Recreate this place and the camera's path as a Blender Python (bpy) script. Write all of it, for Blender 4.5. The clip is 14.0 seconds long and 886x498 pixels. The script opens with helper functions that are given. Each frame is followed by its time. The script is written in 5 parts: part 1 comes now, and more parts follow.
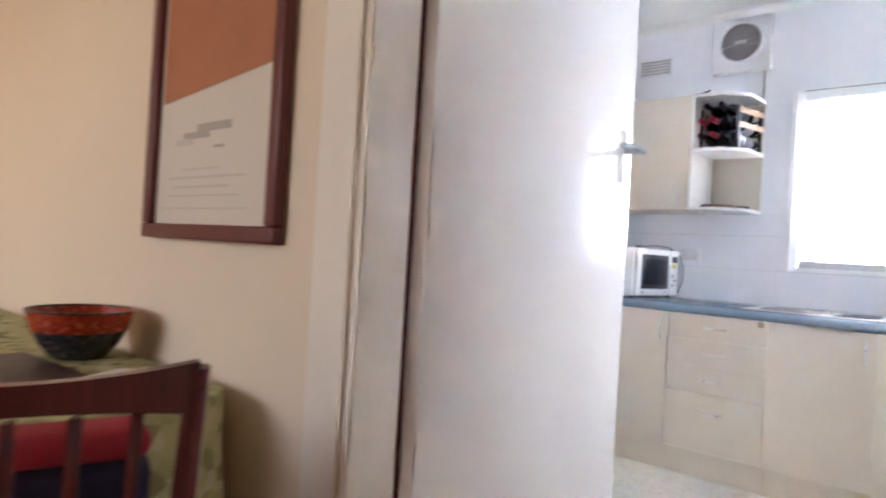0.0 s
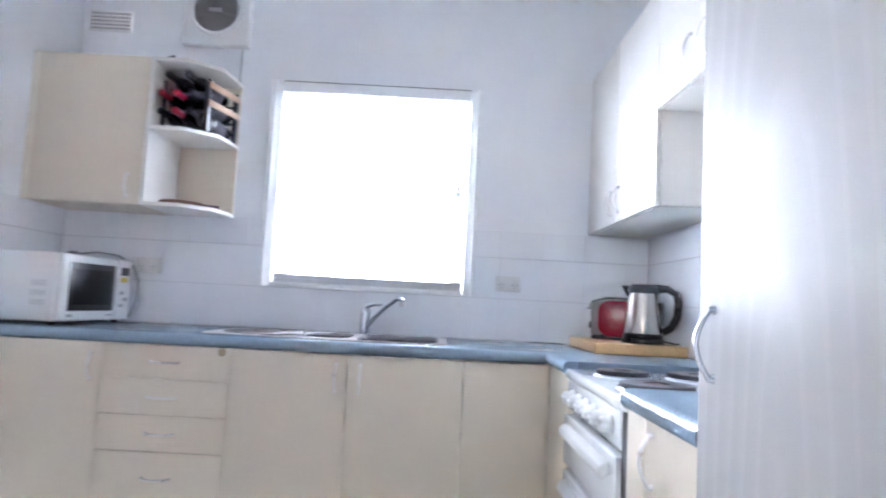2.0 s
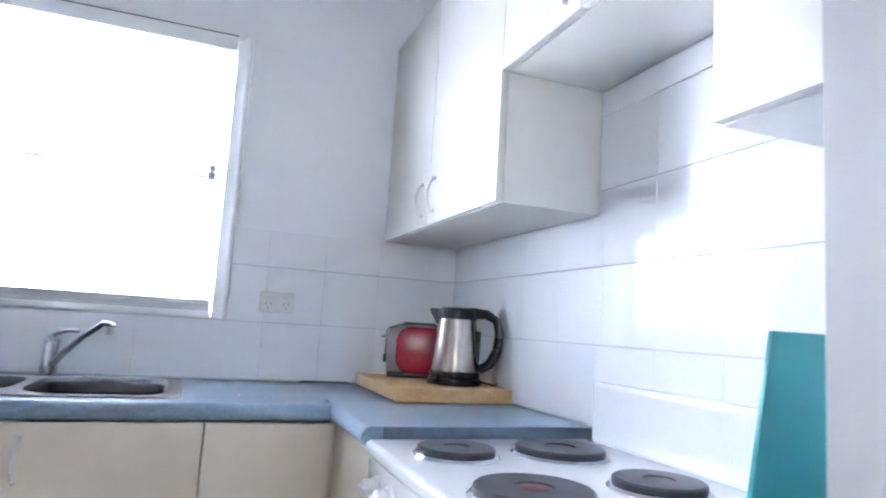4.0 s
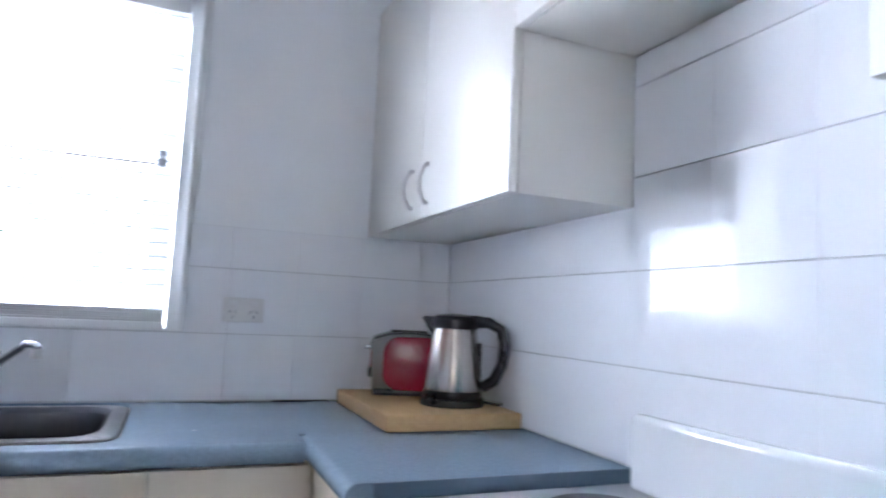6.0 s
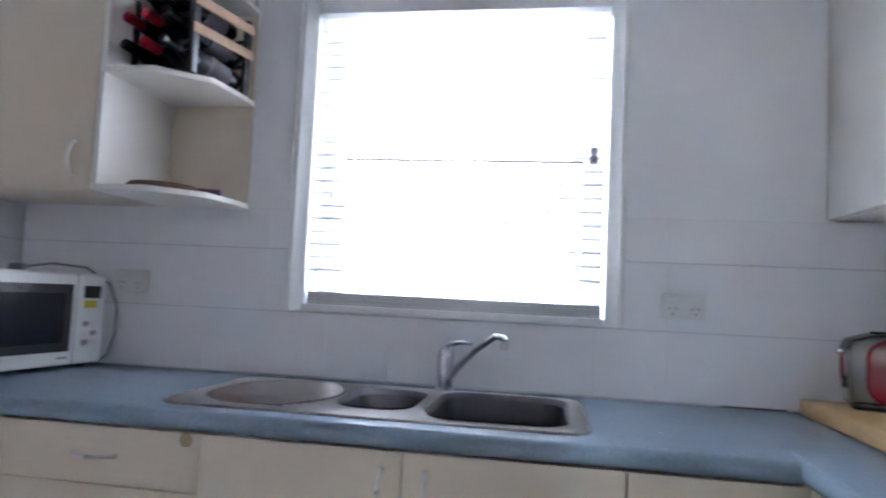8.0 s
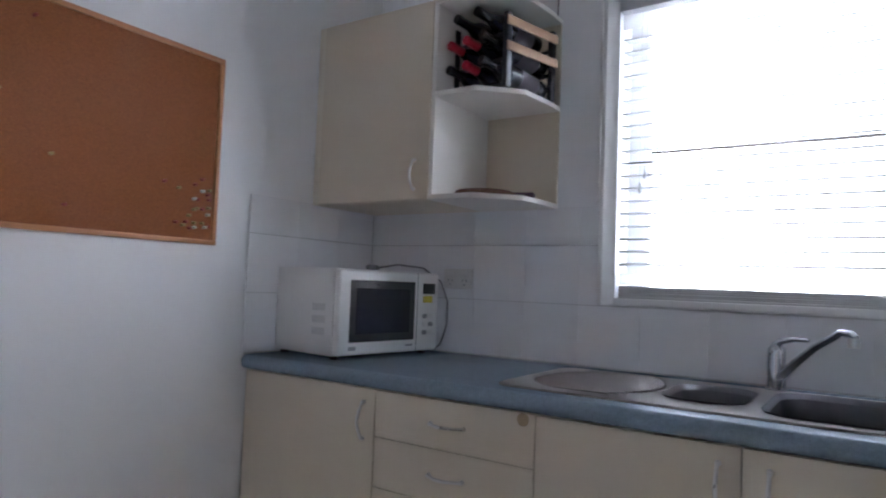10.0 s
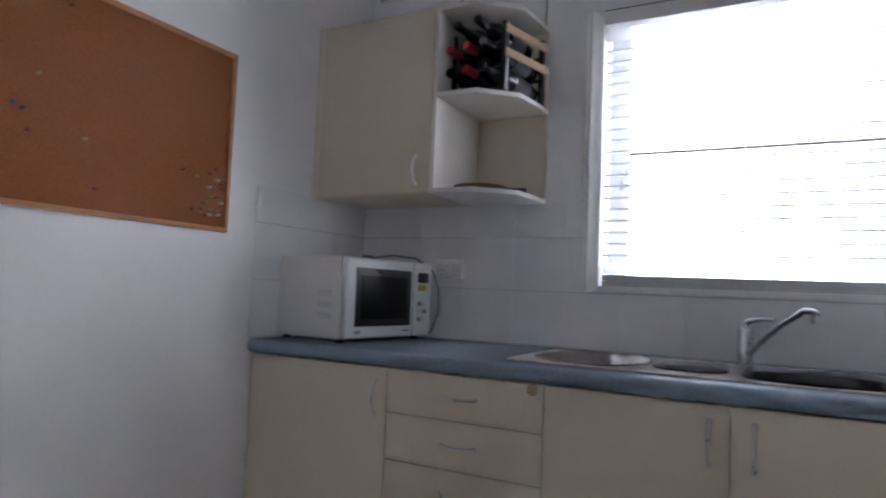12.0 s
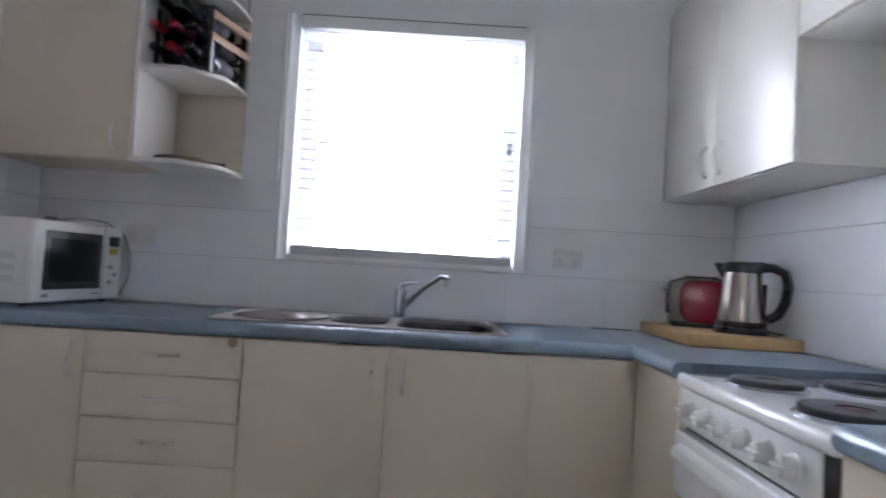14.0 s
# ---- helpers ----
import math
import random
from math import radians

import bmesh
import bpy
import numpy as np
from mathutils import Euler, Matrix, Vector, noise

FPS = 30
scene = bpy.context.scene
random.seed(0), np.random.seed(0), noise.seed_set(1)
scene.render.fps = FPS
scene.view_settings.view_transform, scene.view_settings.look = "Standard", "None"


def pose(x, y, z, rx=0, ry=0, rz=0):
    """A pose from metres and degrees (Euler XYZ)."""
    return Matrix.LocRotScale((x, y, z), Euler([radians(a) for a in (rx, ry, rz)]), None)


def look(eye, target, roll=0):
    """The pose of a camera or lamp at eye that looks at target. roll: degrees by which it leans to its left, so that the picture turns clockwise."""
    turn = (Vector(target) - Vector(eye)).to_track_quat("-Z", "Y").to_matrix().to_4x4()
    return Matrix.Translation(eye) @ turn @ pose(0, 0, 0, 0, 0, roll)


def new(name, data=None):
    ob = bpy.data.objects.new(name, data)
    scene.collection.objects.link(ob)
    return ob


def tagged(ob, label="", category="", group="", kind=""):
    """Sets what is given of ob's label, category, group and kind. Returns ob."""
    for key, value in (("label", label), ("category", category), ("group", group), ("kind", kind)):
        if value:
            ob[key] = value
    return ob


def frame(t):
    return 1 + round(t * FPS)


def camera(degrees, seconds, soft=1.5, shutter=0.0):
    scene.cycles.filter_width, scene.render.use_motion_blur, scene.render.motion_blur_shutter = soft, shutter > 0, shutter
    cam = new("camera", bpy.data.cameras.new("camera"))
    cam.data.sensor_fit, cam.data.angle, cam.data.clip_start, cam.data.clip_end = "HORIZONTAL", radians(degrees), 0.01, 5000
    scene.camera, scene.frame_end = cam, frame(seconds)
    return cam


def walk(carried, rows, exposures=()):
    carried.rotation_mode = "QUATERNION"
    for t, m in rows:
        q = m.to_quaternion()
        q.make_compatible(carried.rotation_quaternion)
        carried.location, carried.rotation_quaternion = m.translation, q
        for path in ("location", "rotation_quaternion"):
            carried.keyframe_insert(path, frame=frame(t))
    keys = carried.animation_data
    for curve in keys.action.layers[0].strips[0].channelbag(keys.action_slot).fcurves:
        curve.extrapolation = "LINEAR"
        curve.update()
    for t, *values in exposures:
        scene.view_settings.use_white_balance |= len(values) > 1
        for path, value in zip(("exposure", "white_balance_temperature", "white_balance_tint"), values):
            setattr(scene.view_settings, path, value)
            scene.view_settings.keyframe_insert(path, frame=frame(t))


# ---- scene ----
cam = camera(68.9, 14.0, 2.0, 0.5)
PATH = [
    (0, (1.977, -3.962, 1.081), (0.661, -2.456, 1.09), 3.4),
    (0.2, (1.95, -3.892, 1.076), (0.707, -2.326, 1.116), 3.2),
    (0.5, (1.955, -3.843, 1.066), (0.896, -2.164, 1.144), 2.5),
    (1, (1.813, -3.559, 1.058), (1.216, -1.653, 1.175), 2.2),
    (1.5, (1.865, -3.286, 1.063), (1.615, -1.307, 1.206), 2.4),
    (2, (1.901, -3.071, 1.053), (1.908, -1.078, 1.217), 3.0),
    (2.5, (1.904, -2.848, 1.062), (2.126, -0.87, 1.255), 3.7),
    (3, (1.932, -2.648, 1.084), (2.321, -0.697, 1.291), 3.9),
    (3.5, (1.949, -2.466, 1.104), (2.51, -0.559, 1.326), 3.7),
    (3.7, (1.953, -2.406, 1.098), (2.582, -0.524, 1.341), 3.8),
    (5.8, (2.026, -2.05, 1.172), (2.867, -0.247, 1.374), 2.7),
    (6, (2.028, -2.03, 1.172), (2.789, -0.191, 1.371), 2.7),
    (6.5, (2.002, -1.989, 1.158), (2.464, -0.054, 1.358), 2.9),
    (7, (1.979, -1.953, 1.161), (2.15, 0.033, 1.331), 2.9),
    (7.5, (1.922, -1.918, 1.133), (1.834, 0.071, 1.315), 2.8),
    (8, (1.852, -1.913, 1.156), (1.526, 0.055, 1.298), 2.7),
    (8.5, (1.812, -1.915, 1.162), (1.242, -0.001, 1.282), 2.5),
    (9, (1.788, -1.945, 1.155), (0.999, -0.111, 1.269), 2.2),
    (9.2, (1.793, -1.953, 1.153), (0.913, -0.16, 1.264), 2.2),
    (11.3, (1.746, -2.117, 1.091), (0.541, -0.525, 1.21), 2.1),
    (11.5, (1.711, -2.136, 1.087), (0.565, -0.502, 1.212), 2.3),
    (12, (1.695, -2.224, 1.069), (0.742, -0.471, 1.199), 2.4),
    (12.5, (1.668, -2.316, 1.073), (0.98, -0.442, 1.191), 2.5),
    (13, (1.674, -2.43, 1.052), (1.233, -0.483, 1.176), 2.8),
    (13.5, (1.706, -2.52, 1.055), (1.484, -0.535, 1.16), 3.1),
    (14, (1.711, -2.593, 1.077), (1.723, -0.595, 1.146), 3.4),
]
EXPOSURES = [(0, 3.05, 6350, 18), (0.6, 3.11, 6250, 18), (1.5, 2.78, 6100, 17.5), (3.0, 2.58, 6040, 17.5), (6.0, 1.92, 5980, 17.5), (7.5, 1.80, 6120, 17.5), (9.0, 1.35, 6260, 17.5), (11.5, 0.96, 6550, 19.5), (12.5, 0.99, 6530, 19.5), (14.0, 1.36, 6470, 19)]
walk(cam, [(t, look(eye, target, roll)) for t, eye, target, roll in PATH], EXPOSURES)
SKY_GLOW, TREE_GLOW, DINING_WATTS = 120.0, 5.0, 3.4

# ---- world and light ----
scene.cycles.max_bounces, scene.cycles.diffuse_bounces, scene.cycles.glossy_bounces = 14, 12, 4
world = bpy.data.worlds.new("world")
scene.world = world
world.use_nodes = True
wn = world.node_tree
sky = wn.nodes.new("ShaderNodeTexSky")
sky.sky_type, sky.sun_disc, sky.sun_elevation, sky.sun_rotation = "NISHITA", False, radians(38), radians(150)
wn.nodes["Background"].inputs[1].default_value = 0.1
wn.links.new(sky.outputs[0], wn.nodes["Background"].inputs[0])


def area_lamp(name, m, sx, sy, watts, colour):
    data = bpy.data.lights.new(name, "AREA")
    data.shape, data.size, data.size_y, data.energy, data.color = "RECTANGLE", sx, sy, watts, colour
    lamp = new(name, data)
    lamp.matrix_world = m
    return lamp


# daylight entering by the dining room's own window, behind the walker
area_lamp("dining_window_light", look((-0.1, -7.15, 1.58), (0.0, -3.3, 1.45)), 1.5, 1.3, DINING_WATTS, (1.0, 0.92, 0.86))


# ---- materials ----
def tree(name):
    m = bpy.data.materials.new(name)
    m.use_nodes = True
    t = m.node_tree
    return m, t, t.nodes["Principled BSDF"]


def node(t, kind, **inputs):
    n = t.nodes.new(kind)
    for k, v in inputs.items():
        n.inputs[k.replace("_", " ")].default_value = v
    return n


def coords(t, scale):
    tc, mp = t.nodes.new("ShaderNodeTexCoord"), t.nodes.new("ShaderNodeMapping")
    mp.inputs["Scale"].default_value = scale if isinstance(scale, tuple) else (scale,) * 3
    t.links.new(tc.outputs["Object"], mp.inputs["Vector"])
    return mp.outputs["Vector"]


def ramp(t, source, stops):
    r = t.nodes.new("ShaderNodeValToRGB")
    while len(r.color_ramp.elements) < len(stops):
        r.color_ramp.elements.new(0.5)
    for e, (p, c) in zip(r.color_ramp.elements, stops):
        e.position, e.color = p, (*c, 1)
    t.links.new(source, r.inputs["Fac"])
    return r.outputs["Color"]


def shade(c, f):
    return tuple(min(1, a * f) for a in c)


def paint(name, colour, rough=0.5, metal=0.0, vary=0.05, size=3.0, grain=60.0, bump=0.05, stretch=(1, 1, 1), coat=0.0, random=0.0, dist=0.002):
    """Base colour with broad stains and fine grain, and a relief of the grain."""
    m, t, b = tree(name)
    broad = node(t, "ShaderNodeTexNoise", Scale=1.0, Detail=4.0, Roughness=0.6)
    fine = node(t, "ShaderNodeTexNoise", Scale=1.0, Detail=3.0, Roughness=0.6)
    t.links.new(coords(t, tuple(size * s for s in stretch)), broad.inputs["Vector"])
    t.links.new(coords(t, tuple(grain * s for s in stretch)), fine.inputs["Vector"])
    c1 = ramp(t, broad.outputs["Fac"], [(0.15, shade(colour, 1 - vary)), (0.85, shade(colour, 1 + vary))])
    c2 = ramp(t, fine.outputs["Fac"], [(0.15, (1 - vary,) * 3), (0.85, (1, 1, 1))])
    mix = t.nodes.new("ShaderNodeMix")
    mix.data_type, mix.blend_type = "RGBA", "MULTIPLY"
    mix.inputs["Factor"].default_value = 0.6
    t.links.new(c1, mix.inputs["A"]), t.links.new(c2, mix.inputs["B"])
    out = mix.outputs["Result"]
    if random:
        info = t.nodes.new("ShaderNodeObjectInfo")
        tone = ramp(t, info.outputs["Random"], [(0, (1 - random,) * 3), (1, (1, 1, 1))])
        mx = t.nodes.new("ShaderNodeMix")
        mx.data_type, mx.blend_type = "RGBA", "MULTIPLY"
        mx.inputs["Factor"].default_value = 1.0
        t.links.new(out, mx.inputs["A"]), t.links.new(tone, mx.inputs["B"])
        out = mx.outputs["Result"]
    t.links.new(out, b.inputs["Base Color"])
    rr = t.nodes.new("ShaderNodeMapRange")
    rr.inputs["To Min"].default_value, rr.inputs["To Max"].default_value = max(0.02, rough * 0.8), min(1, rough * 1.25)
    t.links.new(broad.outputs["Fac"], rr.inputs["Value"])
    t.links.new(rr.outputs["Result"], b.inputs["Roughness"])
    b.inputs["Metallic"].default_value = metal
    b.inputs["Coat Weight"].default_value = coat
    b.inputs["Coat Roughness"].default_value = 0.15
    if bump:
        bp = node(t, "ShaderNodeBump", Strength=bump, Distance=dist)
        t.links.new(fine.outputs["Fac"], bp.inputs["Height"])
        t.links.new(bp.outputs["Normal"], b.inputs["Normal"])
    return m


def speckle(name, colour, dark, light, rough, scale, bump=0.05, amount=0.5):
    """Laminate, cork or vinyl: fine flecks over a base."""
    m, t, b = tree(name)
    v = node(t, "ShaderNodeTexVoronoi", Scale=1.0)
    t.links.new(coords(t, scale), v.inputs["Vector"])
    n = node(t, "ShaderNodeTexNoise", Scale=1.0, Detail=6.0, Roughness=0.7)
    t.links.new(coords(t, scale * 0.25), n.inputs["Vector"])
    big = node(t, "ShaderNodeTexNoise", Scale=1.0, Detail=3.0)
    t.links.new(coords(t, 4.0), big.inputs["Vector"])
    sep = t.nodes.new("ShaderNodeSeparateColor")
    t.links.new(v.outputs["Color"], sep.inputs["Color"])
    c = ramp(t, sep.outputs["Red"], [(0.0, dark), (0.3, colour), (0.75, colour), (1.0, light)])
    c2 = ramp(t, n.outputs["Fac"], [(0.35, shade(colour, 0.85)), (0.65, shade(colour, 1.12))])
    mix = t.nodes.new("ShaderNodeMix")
    mix.data_type = "RGBA"
    mix.inputs["Factor"].default_value = 1 - amount
    t.links.new(c, mix.inputs["A"]), t.links.new(c2, mix.inputs["B"])
    t.links.new(mix.outputs["Result"], b.inputs["Base Color"])
    rr = t.nodes.new("ShaderNodeMapRange")
    rr.inputs["To Min"].default_value, rr.inputs["To Max"].default_value = rough * 0.75, min(1, rough * 1.3)
    t.links.new(big.outputs["Fac"], rr.inputs["Value"])
    t.links.new(rr.outputs["Result"], b.inputs["Roughness"])
    bp = node(t, "ShaderNodeBump", Strength=bump, Distance=0.001)
    t.links.new(n.outputs["Fac"], bp.inputs["Height"])
    t.links.new(bp.outputs["Normal"], b.inputs["Normal"])
    return m


def grained(name, colour, dark, rough, across=(30, 30, 2.0), bump=0.1, amount=0.5, warp=2.5, fine=0.9, gloss=0.5):
    """Wood or wood-embossed laminate; grain runs along the axis with the smallest scale."""
    m, t, b = tree(name)
    w = node(t, "ShaderNodeTexNoise", Scale=1.0, Detail=5.0, Roughness=0.65, Distortion=warp)
    t.links.new(coords(t, across), w.inputs["Vector"])
    f = node(t, "ShaderNodeTexNoise", Scale=1.0, Detail=2.0)
    t.links.new(coords(t, tuple(a * 6 for a in across)), f.inputs["Vector"])
    c = ramp(t, w.outputs["Fac"], [(0.3, dark), (0.65, colour)])
    c2 = ramp(t, f.outputs["Fac"], [(0.3, shade(colour, fine)), (0.7, colour)])
    mix = t.nodes.new("ShaderNodeMix")
    mix.data_type = "RGBA"
    mix.inputs["Factor"].default_value = 1 - amount
    t.links.new(c, mix.inputs["A"]), t.links.new(c2, mix.inputs["B"])
    t.links.new(mix.outputs["Result"], b.inputs["Base Color"])
    b.inputs["Roughness"].default_value = rough
    b.inputs["Specular IOR Level"].default_value = gloss
    bp = node(t, "ShaderNodeBump", Strength=bump, Distance=0.0015)
    t.links.new(w.outputs["Fac"], bp.inputs["Height"])
    t.links.new(bp.outputs["Normal"], b.inputs["Normal"])
    return m


def embossed(name, colour):
    """Melamine board pressed with cathedral wood figure; gloss, relief and painted paler sheen lines show."""
    m, t, b = tree(name)
    w = t.nodes.new("ShaderNodeTexWave")
    w.wave_type, w.rings_direction = "RINGS", "X"
    w.inputs["Scale"].default_value, w.inputs["Distortion"].default_value = 3.0, 2.2
    w.inputs["Detail"].default_value, w.inputs["Detail Scale"].default_value = 3.0, 1.2
    figure = coords(t, (0.3, 2.6, 0.42))
    figure.node.inputs["Location"].default_value = (0.0, -0.80, -0.30)
    t.links.new(figure, w.inputs["Vector"])
    # the sheen on the figure is painted in as slightly paler rings
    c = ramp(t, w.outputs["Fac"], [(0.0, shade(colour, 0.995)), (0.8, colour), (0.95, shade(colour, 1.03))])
    t.links.new(c, b.inputs["Base Color"])
    rr = t.nodes.new("ShaderNodeMapRange")
    rr.inputs["To Min"].default_value, rr.inputs["To Max"].default_value = 0.48, 0.40
    t.links.new(w.outputs["Fac"], rr.inputs["Value"])
    t.links.new(rr.outputs["Result"], b.inputs["Roughness"])
    b.inputs["Specular IOR Level"].default_value = 0.14
    bp = node(t, "ShaderNodeBump", Strength=0.12, Distance=0.002)
    t.links.new(w.outputs["Fac"], bp.inputs["Height"])
    t.links.new(bp.outputs["Normal"], b.inputs["Normal"])
    return m


M_WALL = paint("kitchen_wall_paint", (0.86, 0.87, 0.895), 0.38, vary=0.035, size=1.5, grain=90, bump=0.08)
M_CEIL = paint("ceiling_paint", (0.87, 0.865, 0.85), 0.75, vary=0.04, size=1.2, grain=70, bump=0.06)
M_DINE = paint("dining_wall_paint", (0.76, 0.64, 0.50), 0.65, vary=0.05, size=1.3, grain=80, bump=0.08)
M_TRIM = paint("cream_gloss_trim", (0.82, 0.75, 0.66), 0.5, vary=0.05, size=5, grain=40, bump=0.06)
M_DOOR = paint("white_gloss_door", (0.83, 0.79, 0.76), 0.14, vary=0.012, size=2, grain=30, bump=0.012)
M_DOOR.node_tree.nodes["Principled BSDF"].inputs["Specular IOR Level"].default_value = 0.22
M_GAP = paint("dark_gap", (0.03, 0.025, 0.02), 0.8)
M_TILE = paint("white_glazed_tile", (0.86, 0.87, 0.90), 0.035, vary=0.025, size=6, grain=9, bump=0.035, random=0.006)
M_TILE.node_tree.nodes["Principled BSDF"].inputs["Specular IOR Level"].default_value = 0.22
M_GROUT = paint("grey_grout", (0.66, 0.665, 0.68), 0.85, vary=0.10, size=8, grain=200, bump=0.2)
M_CAB = paint("cream_melamine", (0.655, 0.575, 0.466), 0.42, vary=0.012, size=1.5, grain=40, bump=0.015)
M_CABW = grained("white_embossed_melamine", (0.75, 0.725, 0.685), (0.74, 0.715, 0.675), 0.33, (26, 26, 1.0), 0.05, 0.5, fine=0.99)
# white board given a grey base that stands in for dimmer light there
M_PANTRY = embossed("dimmed_woodgrain_melamine", (0.43, 0.422, 0.415))
M_CARC = paint("carcass_board", (0.74, 0.68, 0.58), 0.5, vary=0.04)
M_BENCH = speckle("blue_grey_laminate", (0.20, 0.278, 0.36), (0.15, 0.22, 0.29), (0.28, 0.36, 0.435), 0.24, 420, 0.03, 0.4)
M_EDGE = paint("bare_laminate_edge", (0.06, 0.07, 0.085), 0.6, vary=0.2)
M_STEEL = paint("brushed_steel", (0.27, 0.26, 0.258), 0.30, 1.0, 0.1, 4, 160, 0.06, (1, 12, 1))
M_RIB = paint("polished_steel_rib", (0.36, 0.335, 0.325), 0.18, 1.0, 0.1, 6, 120, 0.03)
M_KETTLE = paint("warm_brushed_steel", (0.47, 0.43, 0.40), 0.24, 1.0, 0.08, 5, 140, 0.04, (6, 6, 1))
# darker than the flange steel: the bowls' shade is put into the colour
M_BOWLSHADE = paint("shaded_steel_bowl", (0.165, 0.165, 0.18), 0.34, 1.0, 0.12, 4, 160, 0.06, (1, 12, 1))
M_CHROME = paint("chrome", (0.54, 0.57, 0.62), 0.16, 1.0, 0.04, 10, 60, 0.0)
M_NICKEL = paint("satin_nickel", (0.72, 0.70, 0.69), 0.28, 1.0, 0.08, 20, 120, 0.02)
M_ENAMEL = paint("white_enamel", (0.85, 0.865, 0.885), 0.10, vary=0.02, size=5, grain=30, bump=0.01, coat=0.5)
M_PLASTIC = paint("white_plastic", (0.78, 0.78, 0.78), 0.35, vary=0.03, size=8, grain=120, bump=0.03)
M_OLDWHITE = paint("aged_white_plastic", (0.76, 0.755, 0.745), 0.4, vary=0.05, size=8, grain=120, bump=0.03)
M_BLACK = paint("black_plastic", (0.018, 0.018, 0.022), 0.28, vary=0.2, size=10, grain=200, bump=0.03)
M_GLASSDARK = paint("dark_oven_glass", (0.016, 0.017, 0.025), 0.3, vary=0.1, bump=0.0, coat=0.0)
M_GLASSDARK.node_tree.nodes["Principled BSDF"].inputs["Specular IOR Level"].default_value = 0.12
M_IRON = paint("hotplate_iron", (0.045, 0.045, 0.052), 0.5, 0.3, 0.25, 30, 150, 0.15)
M_REDDOT = paint("hotplate_red_dot", (0.13, 0.04, 0.045), 0.6, vary=0.15)
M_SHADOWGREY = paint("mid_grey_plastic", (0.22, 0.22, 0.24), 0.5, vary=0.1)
M_RED = paint("red_lacquer", (0.33, 0.010, 0.034), 0.22, vary=0.08, size=8, grain=90, bump=0.02, coat=0.4)
M_BOARD = grained("oiled_beech", (0.62, 0.40, 0.19), (0.50, 0.29, 0.12), 0.45, (28, 3.0, 28), 0.1, 0.7)
M_CORK = speckle("cork", (0.25, 0.078, 0.022), (0.16, 0.045, 0.013), (0.32, 0.115, 0.042), 0.85, 420, 0.3, 0.5)
M_CORKFRAME = grained("pine_frame", (0.50, 0.22, 0.10), (0.38, 0.15, 0.07), 0.45, (30, 2.0, 30), 0.08)
M_PINS = [paint("pin_" + n, c, 0.3, metal=k) for n, c, k in (("brass", (0.30, 0.20, 0.08), 0.3), ("white", (0.55, 0.52, 0.45), 0), ("red", (0.25, 0.03, 0.02), 0), ("blue", (0.05, 0.06, 0.22), 0))]
M_VINYL = speckle("pale_vinyl", (0.74, 0.71, 0.63), (0.60, 0.55, 0.45), (0.80, 0.78, 0.72), 0.35, 55, 0.05, 0.7)
M_CARPET = speckle("dining_carpet", (0.30, 0.22, 0.15), (0.18, 0.13, 0.09), (0.40, 0.31, 0.22), 0.95, 300, 0.4, 0.6)
M_FRAMEW = paint("window_frame_paint", (0.87, 0.875, 0.885), 0.3, vary=0.04, size=8, grain=60, bump=0.06)
# greyer than the frame paint so bright stiles don't hide the slats
M_SASH = paint("sash_paint_greyed", (0.76, 0.765, 0.78), 0.45, vary=0.06, size=8, grain=60, bump=0.06)
M_SILL = paint("window_sill_grey", (0.42, 0.43, 0.47), 0.5, vary=0.08, size=8, grain=60, bump=0.06)
M_BOTTLE = paint("dark_bottle_glass", (0.010, 0.011, 0.022), 0.22, vary=0.2, bump=0.0)
M_FOIL = paint("red_bottle_foil", (0.38, 0.01, 0.025), 0.3, 0.3, 0.1, 20, 90, 0.05)
M_FOILDARK = paint("dark_bottle_foil", (0.03, 0.03, 0.035), 0.25, 0.4, 0.1, 20, 90, 0.05)
M_LABEL = paint("paper_label", (0.10, 0.09, 0.11), 0.6, vary=0.05)
M_RACK = grained("rack_pine", (0.42, 0.26, 0.16), (0.30, 0.18, 0.10), 0.5, (40, 4.0, 40), 0.08)
M_MAHOG = grained("mahogany", (0.115, 0.022, 0.022), (0.05, 0.010, 0.012), 0.25, (30, 30, 3.0), 0.06)
M_PICFRAME = grained("picture_frame_wood", (0.135, 0.022, 0.024), (0.07, 0.012, 0.014), 0.28, (40, 40, 4.0), 0.05)
M_PRINT = paint("print_paper", (0.66, 0.60, 0.53), 0.35, vary=0.03)
M_RUST = paint("print_terracotta", (0.42, 0.155, 0.075), 0.35, vary=0.16, size=5, grain=16)
M_INK = paint("print_ink", (0.42, 0.37, 0.33), 0.5, vary=0.2)
M_INKPALE = paint("print_ink_pale", (0.58, 0.525, 0.46), 0.5, vary=0.1)
M_CUSHRED = paint("red_cloth", (0.33, 0.012, 0.022), 0.85, vary=0.15, size=14, grain=300, bump=0.3)
M_CUSHBLUE = paint("navy_cloth", (0.020, 0.018, 0.065), 0.85, vary=0.2, size=14, grain=300, bump=0.3)
M_PAPER = paint("white_paper", (0.74, 0.70, 0.72), 0.7, vary=0.03)
M_MAT = paint("dark_placemat", (0.055, 0.036, 0.032), 0.5, vary=0.15, size=20, grain=180, bump=0.2)
M_BOWLRED = speckle("glazed_red", (0.36, 0.035, 0.012), (0.16, 0.02, 0.012), (0.55, 0.13, 0.05), 0.2, 130, 0.15, 0.8)
M_BOWLDARK = speckle("glazed_dark", (0.035, 0.032, 0.035), (0.012, 0.012, 0.02), (0.18, 0.13, 0.10), 0.2, 110, 0.15, 0.8)
